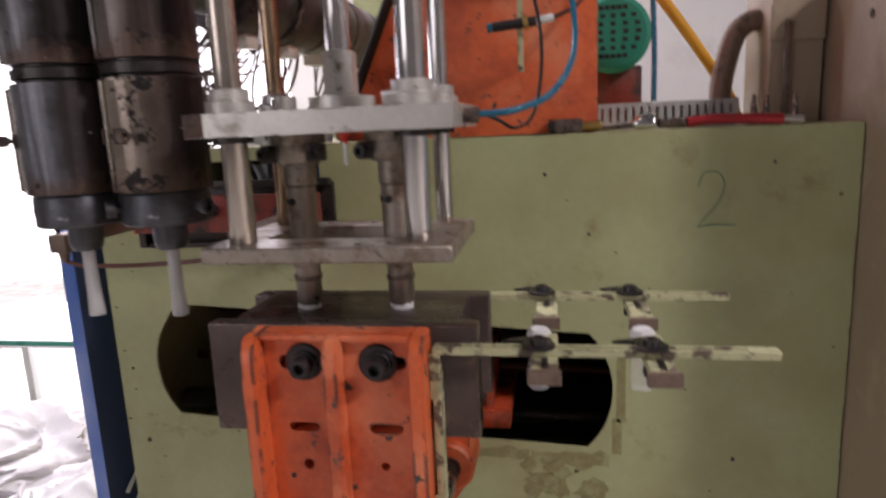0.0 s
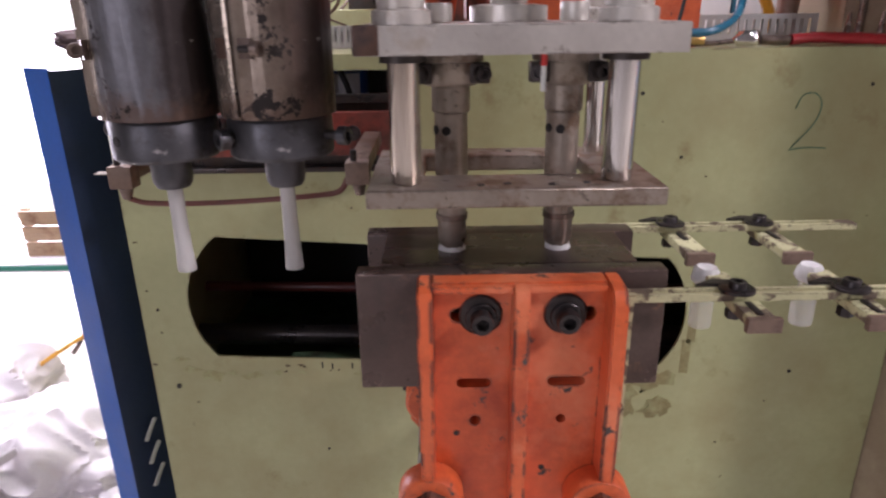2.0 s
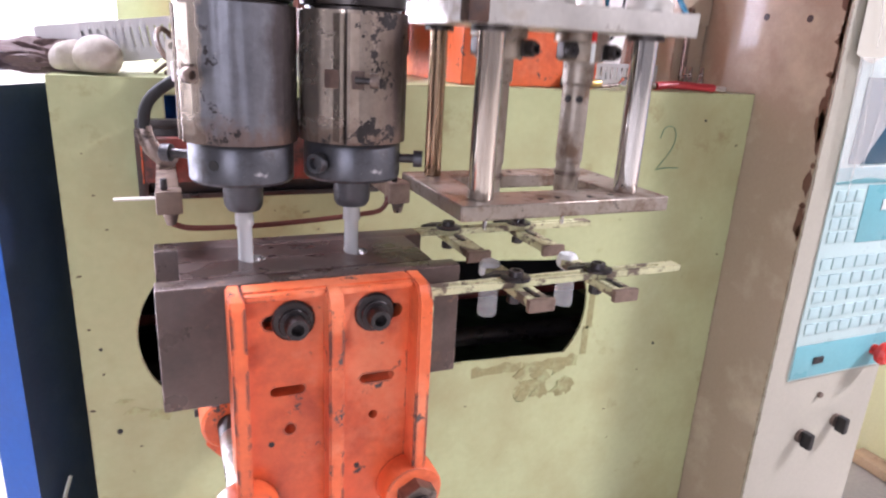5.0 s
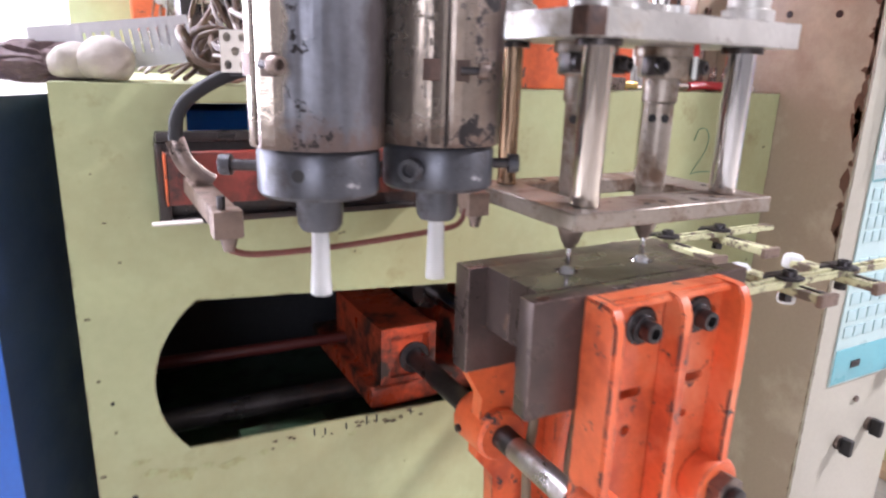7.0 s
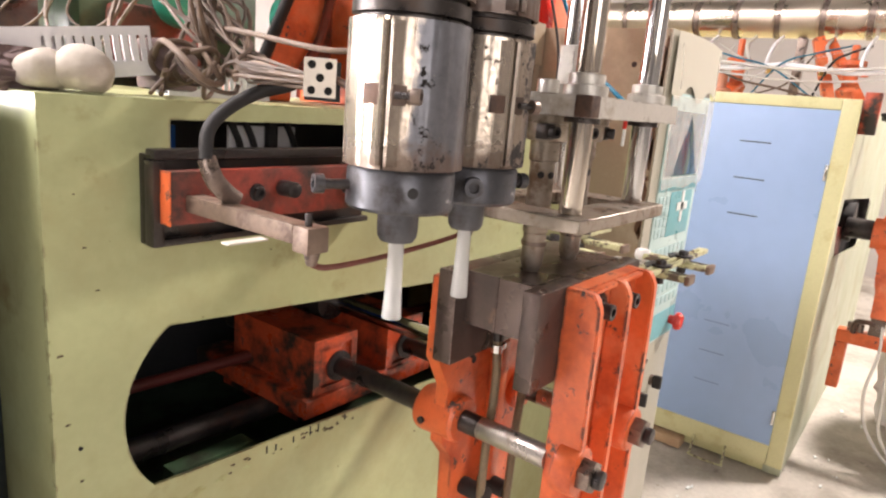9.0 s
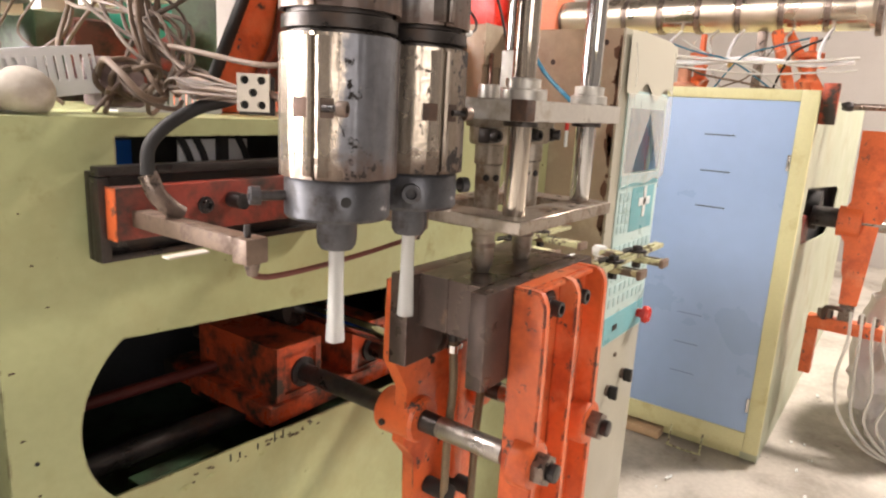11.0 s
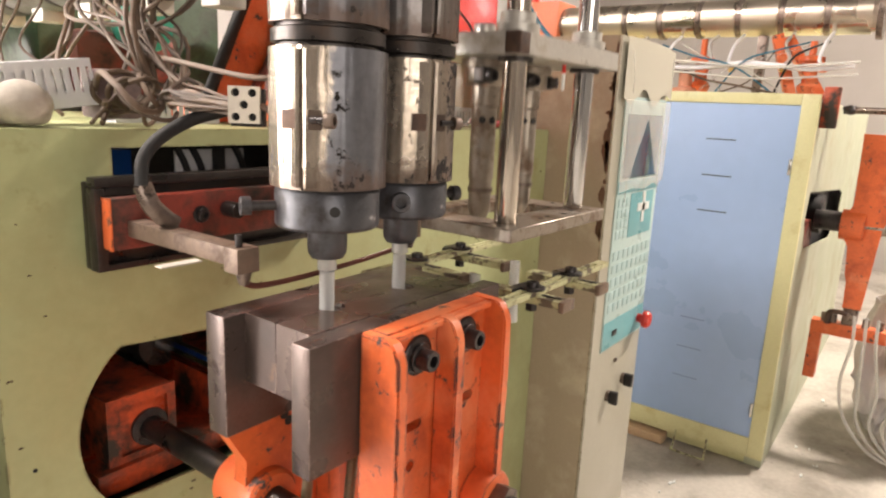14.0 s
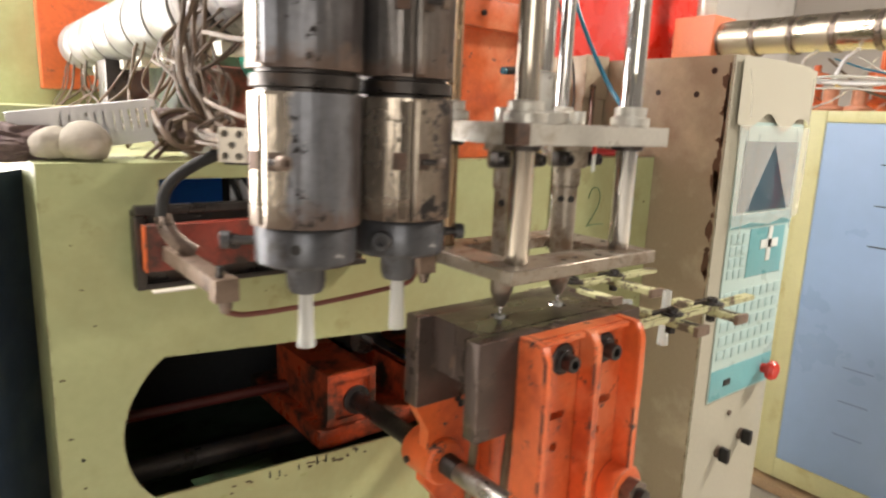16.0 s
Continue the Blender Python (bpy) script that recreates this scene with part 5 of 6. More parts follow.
single("rag", crumpled((-0.972, 1.365, 1.444), 0.105, 0.080, 0.030, 3.0), CLOTH_DARK, "crumpled dark brown rag lying over the housing edge", "rag")

tb = thing("terminal_block", (-0.775, 0.95, 1.445), "white ceramic five-hole terminal block on the heater lead", "terminal block")
ux, uy = Vector((0.72, -0.69, 0)), Vector((0.69, 0.72, 0))
own = bmesh.new()
tc = Vector((-0.772, 0.955, 1.466))
own = sheet(rect(-0.018, 0.018, -0.0215, 0.0215), [ring(a, b, 0.0048, 12) for a, b in ((-0.0095, 0.014), (0.0095, 0.014), (0, 0), (-0.0095, -0.014), (0.0095, -0.014))],
            lambda u, w, d: tc + ux * u + Vector((0, 0, w)) + uy * (0.014 * d - 0.007))
part("ceramic_body", own, CERAMIC, tb)
part("dark_back", sheet(rect(-0.0175, 0.0230, -0.0255, 0.0190), [], lambda u, w, d: tc + ux * u + Vector((0, 0, w)) + uy * (0.0072 + 0.016 * d)), BLACK, tb)
part("lead_stud", cyl(tc + ux * 0.0185, (-0.751, 0.9215, 1.456), 0.0045, seg=10), RUSTY, tb, "rusty lead stud")

# loose heater wiring over the housing
wr = random.Random(11)
wires = thing("cable_tangle", (-0.72, 1.25, 1.45), "tangle of grey-brown heater cables over the housing", "cables")
for i in range(16):
    x0, y0 = -0.60 - 0.05 * wr.random(), 1.22 + 0.30 * wr.random()
    p = [(x0, y0, 1.71 - 0.02 * wr.random()), (x0 - 0.06 - 0.05 * wr.random(), y0 - 0.02, 1.63 - 0.04 * wr.random()),
         (-0.705 + 0.035 * wr.uniform(-1, 1), 1.25 + 0.05 * wr.uniform(-1, 1), 1.55 + 0.03 * wr.uniform(-1, 1)), (-0.715 + 0.03 * wr.uniform(-1, 1), 1.20 + 0.05 * wr.uniform(-1, 1), 1.485 + 0.025 * wr.uniform(-1, 1)),
         (-0.755 + 0.02 * wr.uniform(-1, 1), 1.08 + 0.05 * wr.random(), 1.470 + 0.015 * wr.uniform(-1, 1)), (-0.762 + 0.012 * wr.uniform(-1, 1), 0.975, 1.462 + 0.010 * wr.uniform(-1, 1))]
    part("cable", pipe(p, wr.uniform(0.0020, 0.0034), 7), WIRE, wires)
for k in range(4):
    cx, cz, rr = -0.735 + 0.02 * wr.uniform(-1, 1), 1.470 + 0.015 * wr.uniform(-1, 1), 0.019 + 0.012 * wr.random()
    loop = [(cx + rr * math.cos(a) * 1.3, 1.22 + 0.05 * math.sin(a + k) + 0.012 * k, cz + rr * math.sin(a)) for a in np.linspace(0.4 + k, 5.6 + k, 9)]
    part("cable_loop", pipe(loop, wr.uniform(0.0026, 0.004), 7), WIRE, wires)
for i in range(26):
    y0, x0 = 1.25 + 1.7 * wr.random(), -0.60 - 0.07 * wr.random()
    part("cable", pipe([(x0, y0, 1.72), (x0 - 0.03 * wr.random(), y0 + 0.03 * wr.uniform(-1, 1), 1.64), (x0 - 0.05 * wr.random(), y0 + 0.05 * wr.uniform(-1, 1), 1.56),
                        (x0 - 0.12 * wr.random(), y0 + 0.10 * wr.uniform(-1, 1), 1.49), (x0 - 0.22 * wr.random(), y0 + 0.2 * wr.uniform(-1, 1), PTOP + 0.006)], wr.uniform(0.0024, 0.0045), 7), WIRE, wires)
for i in range(7):
    part("cable", pipe([(-0.70 + 0.03 * wr.uniform(-1, 1), 1.15 + 0.1 * wr.random(), 2.0), (-0.74 + 0.03 * wr.uniform(-1, 1), 1.20, 1.75), (-0.73 + 0.03 * wr.uniform(-1, 1), 1.22 + 0.05 * wr.random(), 1.58), (-0.70, 1.25 + 0.05 * wr.random(), 1.47)], wr.uniform(0.003, 0.005), 7), WIRE, wires)
part("cable_loop", pipe([(-0.765, 1.33, 1.475), (-0.79, 1.26, 1.50), (-0.80, 1.20, 1.485), (-0.785, 1.17, 1.455), (-0.75, 1.18, 1.45), (-0.72, 1.22, 1.47)], 0.0045, 8), WIRE, wires)
for z0, y0 in ((1.60, 1.0), (1.50, 0.99), (1.66, 1.02)):
    part("heater_lead", pipe([(-0.70, 1.27, z0 + 0.03), (-0.74, 1.15, z0 + 0.02), (-0.745, y0, z0), (-0.728, 0.945, z0)], 0.0036, 8), WIRE, wires)
for u in (-0.68, -0.66, -0.62):
    part("cable_tag", box(u, u + 0.012, 1.6 + u, 1.612 + u, 1.60, 1.635, 0.001), KEY, wires, "white cable tag")

stand = thing("blower_motor", (0.15, 1.9, PTOP), "green finned electric motor with a round fan cowl", "motor")
part("cowl", lathe([(0.0001, 0), (0.085, 0), (0.098, 0.012), (0.098, 0.10), (0.085, 0.11), (0.0001, 0.11)], (0.15, 1.80, 1.66), (0, 1, 0), seg=40), MOTOR_GREEN, stand)
part("body", cyl((0.15, 1.911, 1.66), (0.15, 2.15, 1.66), 0.085, seg=36), MOTOR_GREEN, stand)
for i in range(7):
    w = 1.60 + i * 0.02
    half = math.sqrt(max(0.0, 0.07 ** 2 - (w - 1.66) ** 2))
    for j in range(5):
        u = 0.15 - half + (2 * half - 0.012) * j / 4
        part("vent_hole", box(u, u + 0.012, 1.7985, 1.7998, w, w + 0.010, 0), BLACK, stand)
part("foot", box(0.07, 0.23, 1.85, 2.015, PTOP + 0.001, 1.582, 0.006), RED, stand)
single("yellow_pipe", pipe([(0.08, 1.60, 1.86), (0.16, 1.64, 1.82), (0.30, 1.70, 1.66), (0.42, 1.75, 1.50), (0.45, 1.77, PTOP + 0.015)], 0.013, 12), YELLOW, "bright yellow flexible pipe", "pipe")
single("air_tube", pipe([(0.20, 1.42, 1.478), (0.199, 1.42, 1.60), (0.19, 1.43, 1.80), (0.17, 1.45, 2.1)], 0.0055, 8), TUBE_BLUE, "upright blue air tube", "tube")
single("grey_elbow", pipe([(0.345, 1.50, 1.455), (0.35, 1.50, 1.52), (0.37, 1.50, 1.60), (0.395, 1.50, 1.628), (0.4195, 1.50, 1.633)], 0.022, 14), CUTTER, "grey-brown bent conduit elbow on the housing", "pipe")
jb = thing("junction_box", (0.47, 1.5, PTOP), "brown-beige junction box standing on the housing", "box")
part("box_body", box(0.420, 0.516, 1.42, 1.60, PTOP + 0.001, 1.70, 0.004), BEIGE, jb)
part("cover_lip", box(0.416, 0.516, 1.412, 1.4195, 1.58, 1.702, 0.002), BEIGE, jb)
part("upright_strip", box(0.440, 0.452, 1.400, 1.4115, PTOP + 0.001, 1.62, 0.002), NUT, jb)
fit = thing("air_fitting", (0.05, 1.26, PTOP), "brass and steel air fitting lying on the housing", "fitting")
part("valve_body", box(0.0, 0.05, 1.245, 1.262, PTOP + 0.001, 1.45, 0.003), NUT, fit)
part("valve_knob", cyl((-0.012, 1.253, 1.437), (-0.0005, 1.253, 1.437), 0.013, seg=16), IRON, fit)
part("brass_nipple", cyl((0.0505, 1.253, 1.436), (0.085, 1.253, 1.436), 0.008, seg=14), BRASS, fit)
drv = thing("pliers", (0.30, 1.25, PTOP), "red-handled pliers lying on the housing edge", "tool")
own = pipe([(0.235, 1.252, 1.4345), (0.28, 1.250, 1.438), (0.345, 1.243, 1.436), (0.392, 1.238, 1.434)], 0.0092, 12, flat=1.3)
part("handle", own, surf("worn_red_grip", (0.42, 0.025, 0.03), 0.4, var=0.15, stain=[((0.10, 0.03, 0.03), 25, 0.66, 0.05)]), drv, "red handle")
part("handle_tip", pipe([(0.393, 1.238, 1.434), (0.405, 1.237, 1.4335), (0.425, 1.235, 1.432)], 0.0065, 10, flat=1.2), PALE_STEEL, drv)
part("jaw", lump((0.165, 1.262, 1.4375), 0.024, 0.012, 0.0145, 0.3, 4, 3, 5.0), CHROME, drv)
part("shank", pipe([(0.234, 1.252, 1.4345), (0.21, 1.258, 1.434), (0.188, 1.262, 1.435)], 0.008, 8), NUT, drv)
part("lower_handle", pipe([(0.145, 1.262, 1.434), (0.10, 1.262, 1.430), (0.05, 1.268, 1.429)], 0.0045, 8), NUT, drv)
for u, w in ((0.36, 1.30), (0.385, 1.31), (0.44, 1.33)):
    t = thing("steel_spike", (u, w, PTOP), "small upright steel tip on the housing", "tool", "steel tips")
    part("spike", cyl((u, w, PTOP + 0.001), (u, w, PTOP + 0.055), 0.009, 0.003, seg=14), NUT, t)

# ---- control cabinet ----
cab = thing("control_cabinet", (0.73, 1.03, FLOOR), "beige control cabinet with pale front and worn paint edges", "cabinet")
CX0, CX1, CY, CT = 0.523, 0.938, 1.030, 1.692
part("side_sheet", box(CX0, CX0 + 0.012, CY + 0.004, 1.62, FLOOR + 0.03, CT, 0.002), BEIGE, cab, "beige side sheet")
part("body", box(CX0 + 0.0125, CX1, CY + 0.004, 1.62, FLOOR + 0.03, CT - 0.003, 0.002), BEIGE, cab)
part("front_sheet", box(CX0, CX1, CY - 0.004, CY + 0.0035, FLOOR + 0.03, CT, 0.0025), CREAM, cab, "pale cream front")
for y, z in ((1.123, 1.595), (1.08, 1.654), (1.24, 1.60)):
    part("hole", cyl((CX0 - 0.0012, y, z), (CX0 + 0.0005, y, z), 0.008, seg=14, bev=0), IRON, cab)
pr = random.Random(3)
for i in range(26):
    z = 1.66 - 0.62 * pr.random() ** 1.4
    w = 0.006 + 0.020 * pr.random() ** 2
    part("paint_flake", sheet([(CY + 0.004 + w * (0.5 + 0.5 * math.cos(a)) * (0.6 + 0.6 * pr.random()), z + (0.008 + 0.014 * (i % 3)) * math.sin(a) * (0.6 + 0.6 * pr.random())) for a in np.linspace(0, 2 * math.pi, 12)[:-1]], [], lift_x(CX0 - 0.0008, 0.0009)), surf("rusty_flake", (0.12, 0.06, 0.035), 0.8, bump=0.1) if i == 0 else bpy.data.materials["rusty_flake"], cab)
pn = part("operator_panel", box(0.585, 0.930, CY - 0.0085, CY - 0.0042, 0.745, 1.53, 0.001), PALE_TEAL, cab, "pale teal operator panel")
part("display", box(0.61, 0.905, CY - 0.0115, CY - 0.0088, 1.29, 1.48, 0.001), SCREEN, pn, "dark display")
part("teal_band", box(0.587, 0.928, CY - 0.0102, CY - 0.0088, 1.245, 1.282, 0.0005), TEAL, pn)
part("teal_band", box(0.587, 0.928, CY - 0.0102, CY - 0.0088, 0.75, 0.84, 0.0005), TEAL, pn)
part("key_block", box(0.70, 0.90, CY - 0.0102, CY - 0.0088, 1.10, 1.24, 0.0005), TEAL, pn)
for u, v, w, h in ((0.800, 1.14, 0.024, 0.10), (0.762, 1.178, 0.1, 0.026)):
    part("cross_key", box(u, u + w, CY - 0.0126, CY - 0.0104, v, v + h, 0.001), KEY, pn, "white cross-shaped key")
for i in range(4):
    for j in range(3):
        part("key", box(0.600 + 0.031 * j, 0.626 + 0.031 * j, CY - 0.0112, CY - 0.0088, 1.105 + 0.033 * i, 1.131 + 0.033 * i, 0.001), KEY_FILM, pn)
for i in range(5):
    for j in range(8):
        part("key", box(0.600 + 0.040 * j, 0.634 + 0.040 * j, CY - 0.0112, CY - 0.0088, 0.87 + 0.042 * i, 0.898 + 0.042 * i, 0.001), KEY_FILM, pn)
es = part("stop_button", lathe([(0.0001, 0), (0.014, 0), (0.016, 0.018), (0.029, 0.022), (0.031, 0.034), (0.024, 0.043), (0.0001, 0.046)], (0.880, CY - 0.0105, 0.795), (0, -1, 0), seg=28), ESTOP, cab, "red mushroom stop button")
part("key_lock", box(0.655, 0.69, CY - 0.0135, CY - 0.0104, 0.785, 0.803, 0.001), IRON, cab)
part("pilot_hole", cyl((0.72, CY - 0.0045, 0.685), (0.72, CY - 0.012, 0.685), 0.008, seg=14), NUT, cab)
for u, z in ((0.808, 0.593), (0.684, 0.570)):
    k = part("selector", cyl((u, CY - 0.0042, z), (u, CY - 0.014, z), 0.019, seg=22), NUT, cab)
    part("selector_handle", box(u - 0.008, u + 0.008, CY - 0.042, CY - 0.0145, z - 0.024, z + 0.020, 0.003), BLACK, k, "black selector handle")
# torn film hung over the panel: a doubled flap at the top, a thin sheet parted over the display
film = thing("plastic_film", (0.755, CY - 0.02, 1.69), "creased clear plastic film hung over the operator panel", "film")


def hung(y0, wave):
    return lambda u, w, d: Vector((u, CY - y0 - 0.0005 * d - wave * (noise.noise(Vector((u * 22, w * 9, 1.0))) + 0.5 * math.sin(u * 60)), w))


fr = random.Random(17)
hem = [(0.948 - 0.40 * k / 14, 1.535 + 0.022 * math.sin(k * 0.9) - 0.012 * fr.random()) for k in range(15)]
part("folded_flap", sheet([(0.545, 1.690), (0.65, 1.693), (0.76, 1.693), (0.86, 1.690), (0.955, 1.680)] + hem, [], hung(0.0135, 0.0012)), FLAP, film, "milky doubled flap of film")
part("film_sheet", sheet([(0.56, 1.520), (0.65, 1.522), (0.76, 1.522), (0.86, 1.522), (0.95, 1.520), (0.955, 1.40), (0.950, 1.27), (0.90, 1.255), (0.86, 1.265), (0.78, 1.25), (0.68, 1.26), (0.575, 1.25), (0.57, 1.35)],
                         [[(0.640, 1.288), (0.872, 1.288), (0.757, 1.470)]], hung(0.0165, 0.0010)), HAZE_FILM, film, "thin creased sheet parted over the display")
for u0, z0, u1, z1 in ((0.60, 1.52, 0.62, 1.22), (0.66, 1.50, 0.645, 1.28), (0.87, 1.51, 0.90, 1.23), (0.925, 1.66, 0.935, 1.30), (0.57, 1.66, 0.60, 1.54)):
    part("crease", pipe([(u0, CY - 0.0195, z0), ((u0 + u1) / 2 + 0.006, CY - 0.021, (z0 + z1) / 2), (u1, CY - 0.0195, z1)], 0.0016, 6), HAZE_FILM, film)

# ---- the next machine with its blue guard ----
GX = 2.0
gd = thing("guard_screen", (GX, 1.06, FLOOR), "pale yellow framed guard with a blue sheet", "guard")
part("blue_sheet", box(GX - 0.006, GX - 0.001, 0.785, 1.40, -0.03, 1.553, 0.0005), GUARD_BLUE, gd, "plain blue sheet with dark slits")
for y0, y1, z0, z1 in ((0.715, 0.784, -0.13, 1.603), (1.401, 1.47, -0.13, 1.603), (0.7845, 1.4005, 1.554, 1.603), (0.7845, 1.4005, -0.13, -0.031)):
    part("frame_bar", box(GX - 0.012, GX + 0.03, y0, y1, z0, z1, 0.004), GUARD_YELLOW, gd)
for w in (1.385, 1.215, 1.045, 0.50, 0.345, 0.19):
    part("slit", box(GX - 0.0072, GX - 0.0058, 1.03 if w > 0.8 else 1.06, 1.165 if w > 0.8 else 1.18, w, w + 0.005, 0), BLACK if w > 0.8 else surf("faded_slit", (0.18, 0.25, 0.45), 0.5, bump=0) if w == 0.50 else bpy.data.materials["faded_slit"], gd)
for w in (1.25, 0.08):
    part("hinge", cyl((GX - 0.012, 0.793, w), (GX - 0.012, 0.793, w + 0.07), 0.007, seg=10), CHROME, gd)
part("wire_stand", pipe([(GX - 0.02, 0.97, -0.10), (GX - 0.05, 0.97, FLOOR + 0.02), (GX - 0.06, 0.975, FLOOR + 0.006), (GX - 0.06, 1.12, FLOOR + 0.006), (GX - 0.05, 1.125, FLOOR + 0.02), (GX - 0.02, 1.125, -0.10)], 0.005, 8), RAIL, gd)
nb = thing("next_machine", (2.7, 1.3, FLOOR), "pale yellow neighbouring machine body with an extruder above", "machine")
part("body", box(GX + 0.04, 4.6, 0.80, 2.2, FLOOR + 0.01, 1.58, 0.01), GUARD_YELLOW, nb)
part("front_panel", sheet(rect(GX + 0.035, 4.6, FLOOR + 0.01, 1.58), [[(2.19, 1.165), (2.155, 1.03), (2.25, 0.885), (3.30, 0.805), (3.62, 0.92), (3.66, 1.05), (3.50, 1.085)]], lift_y(0.720, 0.006)), PALE_GREEN, nb, "pale green panel with a long slot")
part("panel_top", box(GX + 0.04, 4.6, 0.7265, 0.7995, 1.565, 1.58, 0.002), PALE_GREEN, nb)
part("panel_end", box(GX + 0.04, GX + 0.05, 0.7265, 0.7995, FLOOR + 0.01, 1.5645, 0.001), PALE_GREEN, nb)
# Near-black plate added behind the slot as its shade.
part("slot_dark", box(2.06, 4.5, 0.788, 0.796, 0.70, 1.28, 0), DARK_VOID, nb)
part("slot_block", box(2.17, 2.60, 0.735, 0.785, 0.80, 1.00, 0.01), RED, nb, "red block inside the slot")
part("slot_drum", cyl((2.62, 0.785, 1.02), (2.62, 0.700, 1.02), 0.10, seg=28), BLACK, nb)
part("plinth", box(GX - 0.05, GX + 0.035, 1.18, 1.62, FLOOR + 0.005, FLOOR + 0.05, 0.003), WOOD, nb, "brown timber plinth")
part("barrel", cyl((2.30, 0.58, 1.965), (2.30, 2.10, 1.975), 0.078, seg=36), COPPER_BAND, nb, "shiny warm metal barrel")
for i in range(8):
    y0 = 0.60 + 0.19 * i
    part("barrel_band", lathe([(0.0785, 0), (0.087, 0), (0.087, 0.158), (0.0785, 0.158)], (2.30, y0, 1.965 + 0.0066 * (y0 - 0.58)), (0, 1, 0.0066), seg=36), COPPER_BAND, nb)
    part("band_strap", lathe([(0.0785, 0.159), (0.0915, 0.159), (0.0915, 0.183), (0.0785, 0.183)], (2.30, y0, 1.965), (0, 1, 0.0066), seg=36), NUT, nb)
part("barrel_flange", lathe([(0.0001, 0), (0.11, 0), (0.11, 0.0245), (0.0001, 0.0245)], (2.30, 0.555, 1.965), (0, 1, 0), seg=30), NUT, nb)
part("feed_throat", box(2.19, 2.41, 2.102, 2.34, 1.86, 2.09, 0.01), surf("salmon_paint", (0.72, 0.20, 0.10), 0.4, bump=0.05), nb, "salmon feed throat")
part("feed_chute", cyl((2.30, 2.22, 2.091), (2.30, 2.22, 2.5), 0.05, seg=24), PALE_STEEL, nb)
part("red_hopper", box(2.05, 2.55, 2.42, 3.1, 1.80, 2.35, 0.02), ESTOP, nb, "red drive housing")
part("barrel_leg", box(2.28, 2.33, 1.02, 1.06, 1.581, 1.885, 0.003), NUT, nb)
for y, h in ((1.28, 0.30), (0.80, 0.28), (1.55, 0.25)):
    part("valve", lathe([(0.0001, 0), (0.03, 0), (0.05, 0.06), (0.03, 0.08), (0.03, 0.16), (0.055, 0.17), (0.055, 0.19), (0.015, 0.20), (0.015, h - 0.02), (0.0001, h - 0.02)], (2.18, y, 1.581), seg=20), ORANGE, nb, "orange valve stack")
for a, b in (((2.15, 0.74, 1.59), (2.24, 0.92, 1.86)), ((2.15, 0.86, 1.59), (2.2, 0.96, 1.87))):
    part("brace", cyl(a, b, 0.032, seg=4), ORANGE, nb, "orange slanted brace")
nr = random.Random(21)
WHITE_TUBE = SOFT_TUBE
for i in range(9):
    y0, y1 = nr.uniform(0.7, 1.7), nr.uniform(0.7, 1.7)
    z = nr.uniform(1.62, 1.75)
    part("loose_tube", pipe([(2.12, y0, 1.595), (2.08, (y0 * 2 + y1) / 3, z), (2.10, (y0 + y1 * 2) / 3, z + 0.05), (2.2, y1, 1.84)], nr.uniform(0.003, 0.006), 6), [WHITE_TUBE, TUBE_BLUE, WIRE, FILM, BLACK][i % 5], nb)
part("manifold_tube", pipe([(2.10, 0.62, 1.73), (2.09, 0.80, 1.715), (2.10, 1.05, 1.74), (2.09, 1.30, 1.72), (2.11, 1.58, 1.745), (2.16, 1.74, 1.80)], 0.013, 10), DUCT, nb, "pale plastic manifold tube")
for k, y in enumerate((0.74, 0.90, 1.12, 1.24, 1.42, 1.60)):
    part("drop_tube", pipe([(2.26, y, 1.885), (2.16, y + 0.012, 1.83), (2.11, y + 0.02 * (-1) ** k, 1.76), (2.10, y + 0.01, 1.725)], 0.008, 8), SOFT_TUBE if k % 2 else DUCT, nb)
    part("tube_nut", hexa((2.10, y, 1.700), (2.10, y, 1.728), 0.016), BRASS if k % 3 else ORANGE, nb)
for y in (1.46, 1.34):
    part("peach_flange", lathe([(0.0001, 0), (0.055, 0), (0.060, 0.012), (0.055, 0.024), (0.032, 0.03), (0.032, 0.10), (0.0001, 0.10)], (2.14, y, 1.60), seg=22), PEACH, nb, "peach painted valve body")
part("air_block", box(2.08, 2.14, 1.60, 1.70, 1.585, 1.65, 0.006), TUBE_BLUE, nb, "blue air block")
for z, r in ((1.74, 0.007), (1.69, 0.005)):
    part("cross_tube", pipe([(2.06, 0.6, z), (2.07, 1.0, z - 0.02), (2.06, 1.4, z + 0.01), (2.08, 1.75, z)], r, 8), SOFT_TUBE, nb)
clampm = thing("orange_clamp", (2.48, 0.50, FLOOR), "orange mould clamp of the neighbouring machine with tie bar", "machine part")
yk = sheet([(0.568, 1.442), (0.566, 1.40), (0.560, 1.10), (0.580, 1.06), (0.582, 0.94), (0.556, 0.90), (0.545, 0.76), (0.534, 0.72), (0.530, 0.59), (0.452, 0.59), (0.425, 1.0), (0.33, 1.20), (0.33, 1.442)], [], lift_x(2.445, 0.065))
part("plate", yk, ORANGE, clampm)
part("boss", lathe([(0.0001, 0), (0.070, 0), (0.075, 0.01), (0.075, 0.10), (0.0001, 0.10)], (2.48, 0.50, 1.0), (0, 1, 0), seg=28), ORANGE, clampm)
part("coupling", cyl((2.48, 0.718, 1.01), (2.48, 0.601, 1.01), 0.050, seg=28, bev=0.008), IRON, clampm)
part("tie_bar", cyl((2.48, 0.499, 1.0), (2.48, -0.4, 1.0), 0.036, seg=20), TIE_STEEL, clampm)
part("upper_rod", cyl((2.47, 0.665, 1.55), (2.47, -0.3, 1.555), 0.016, seg=16), NUT, clampm)
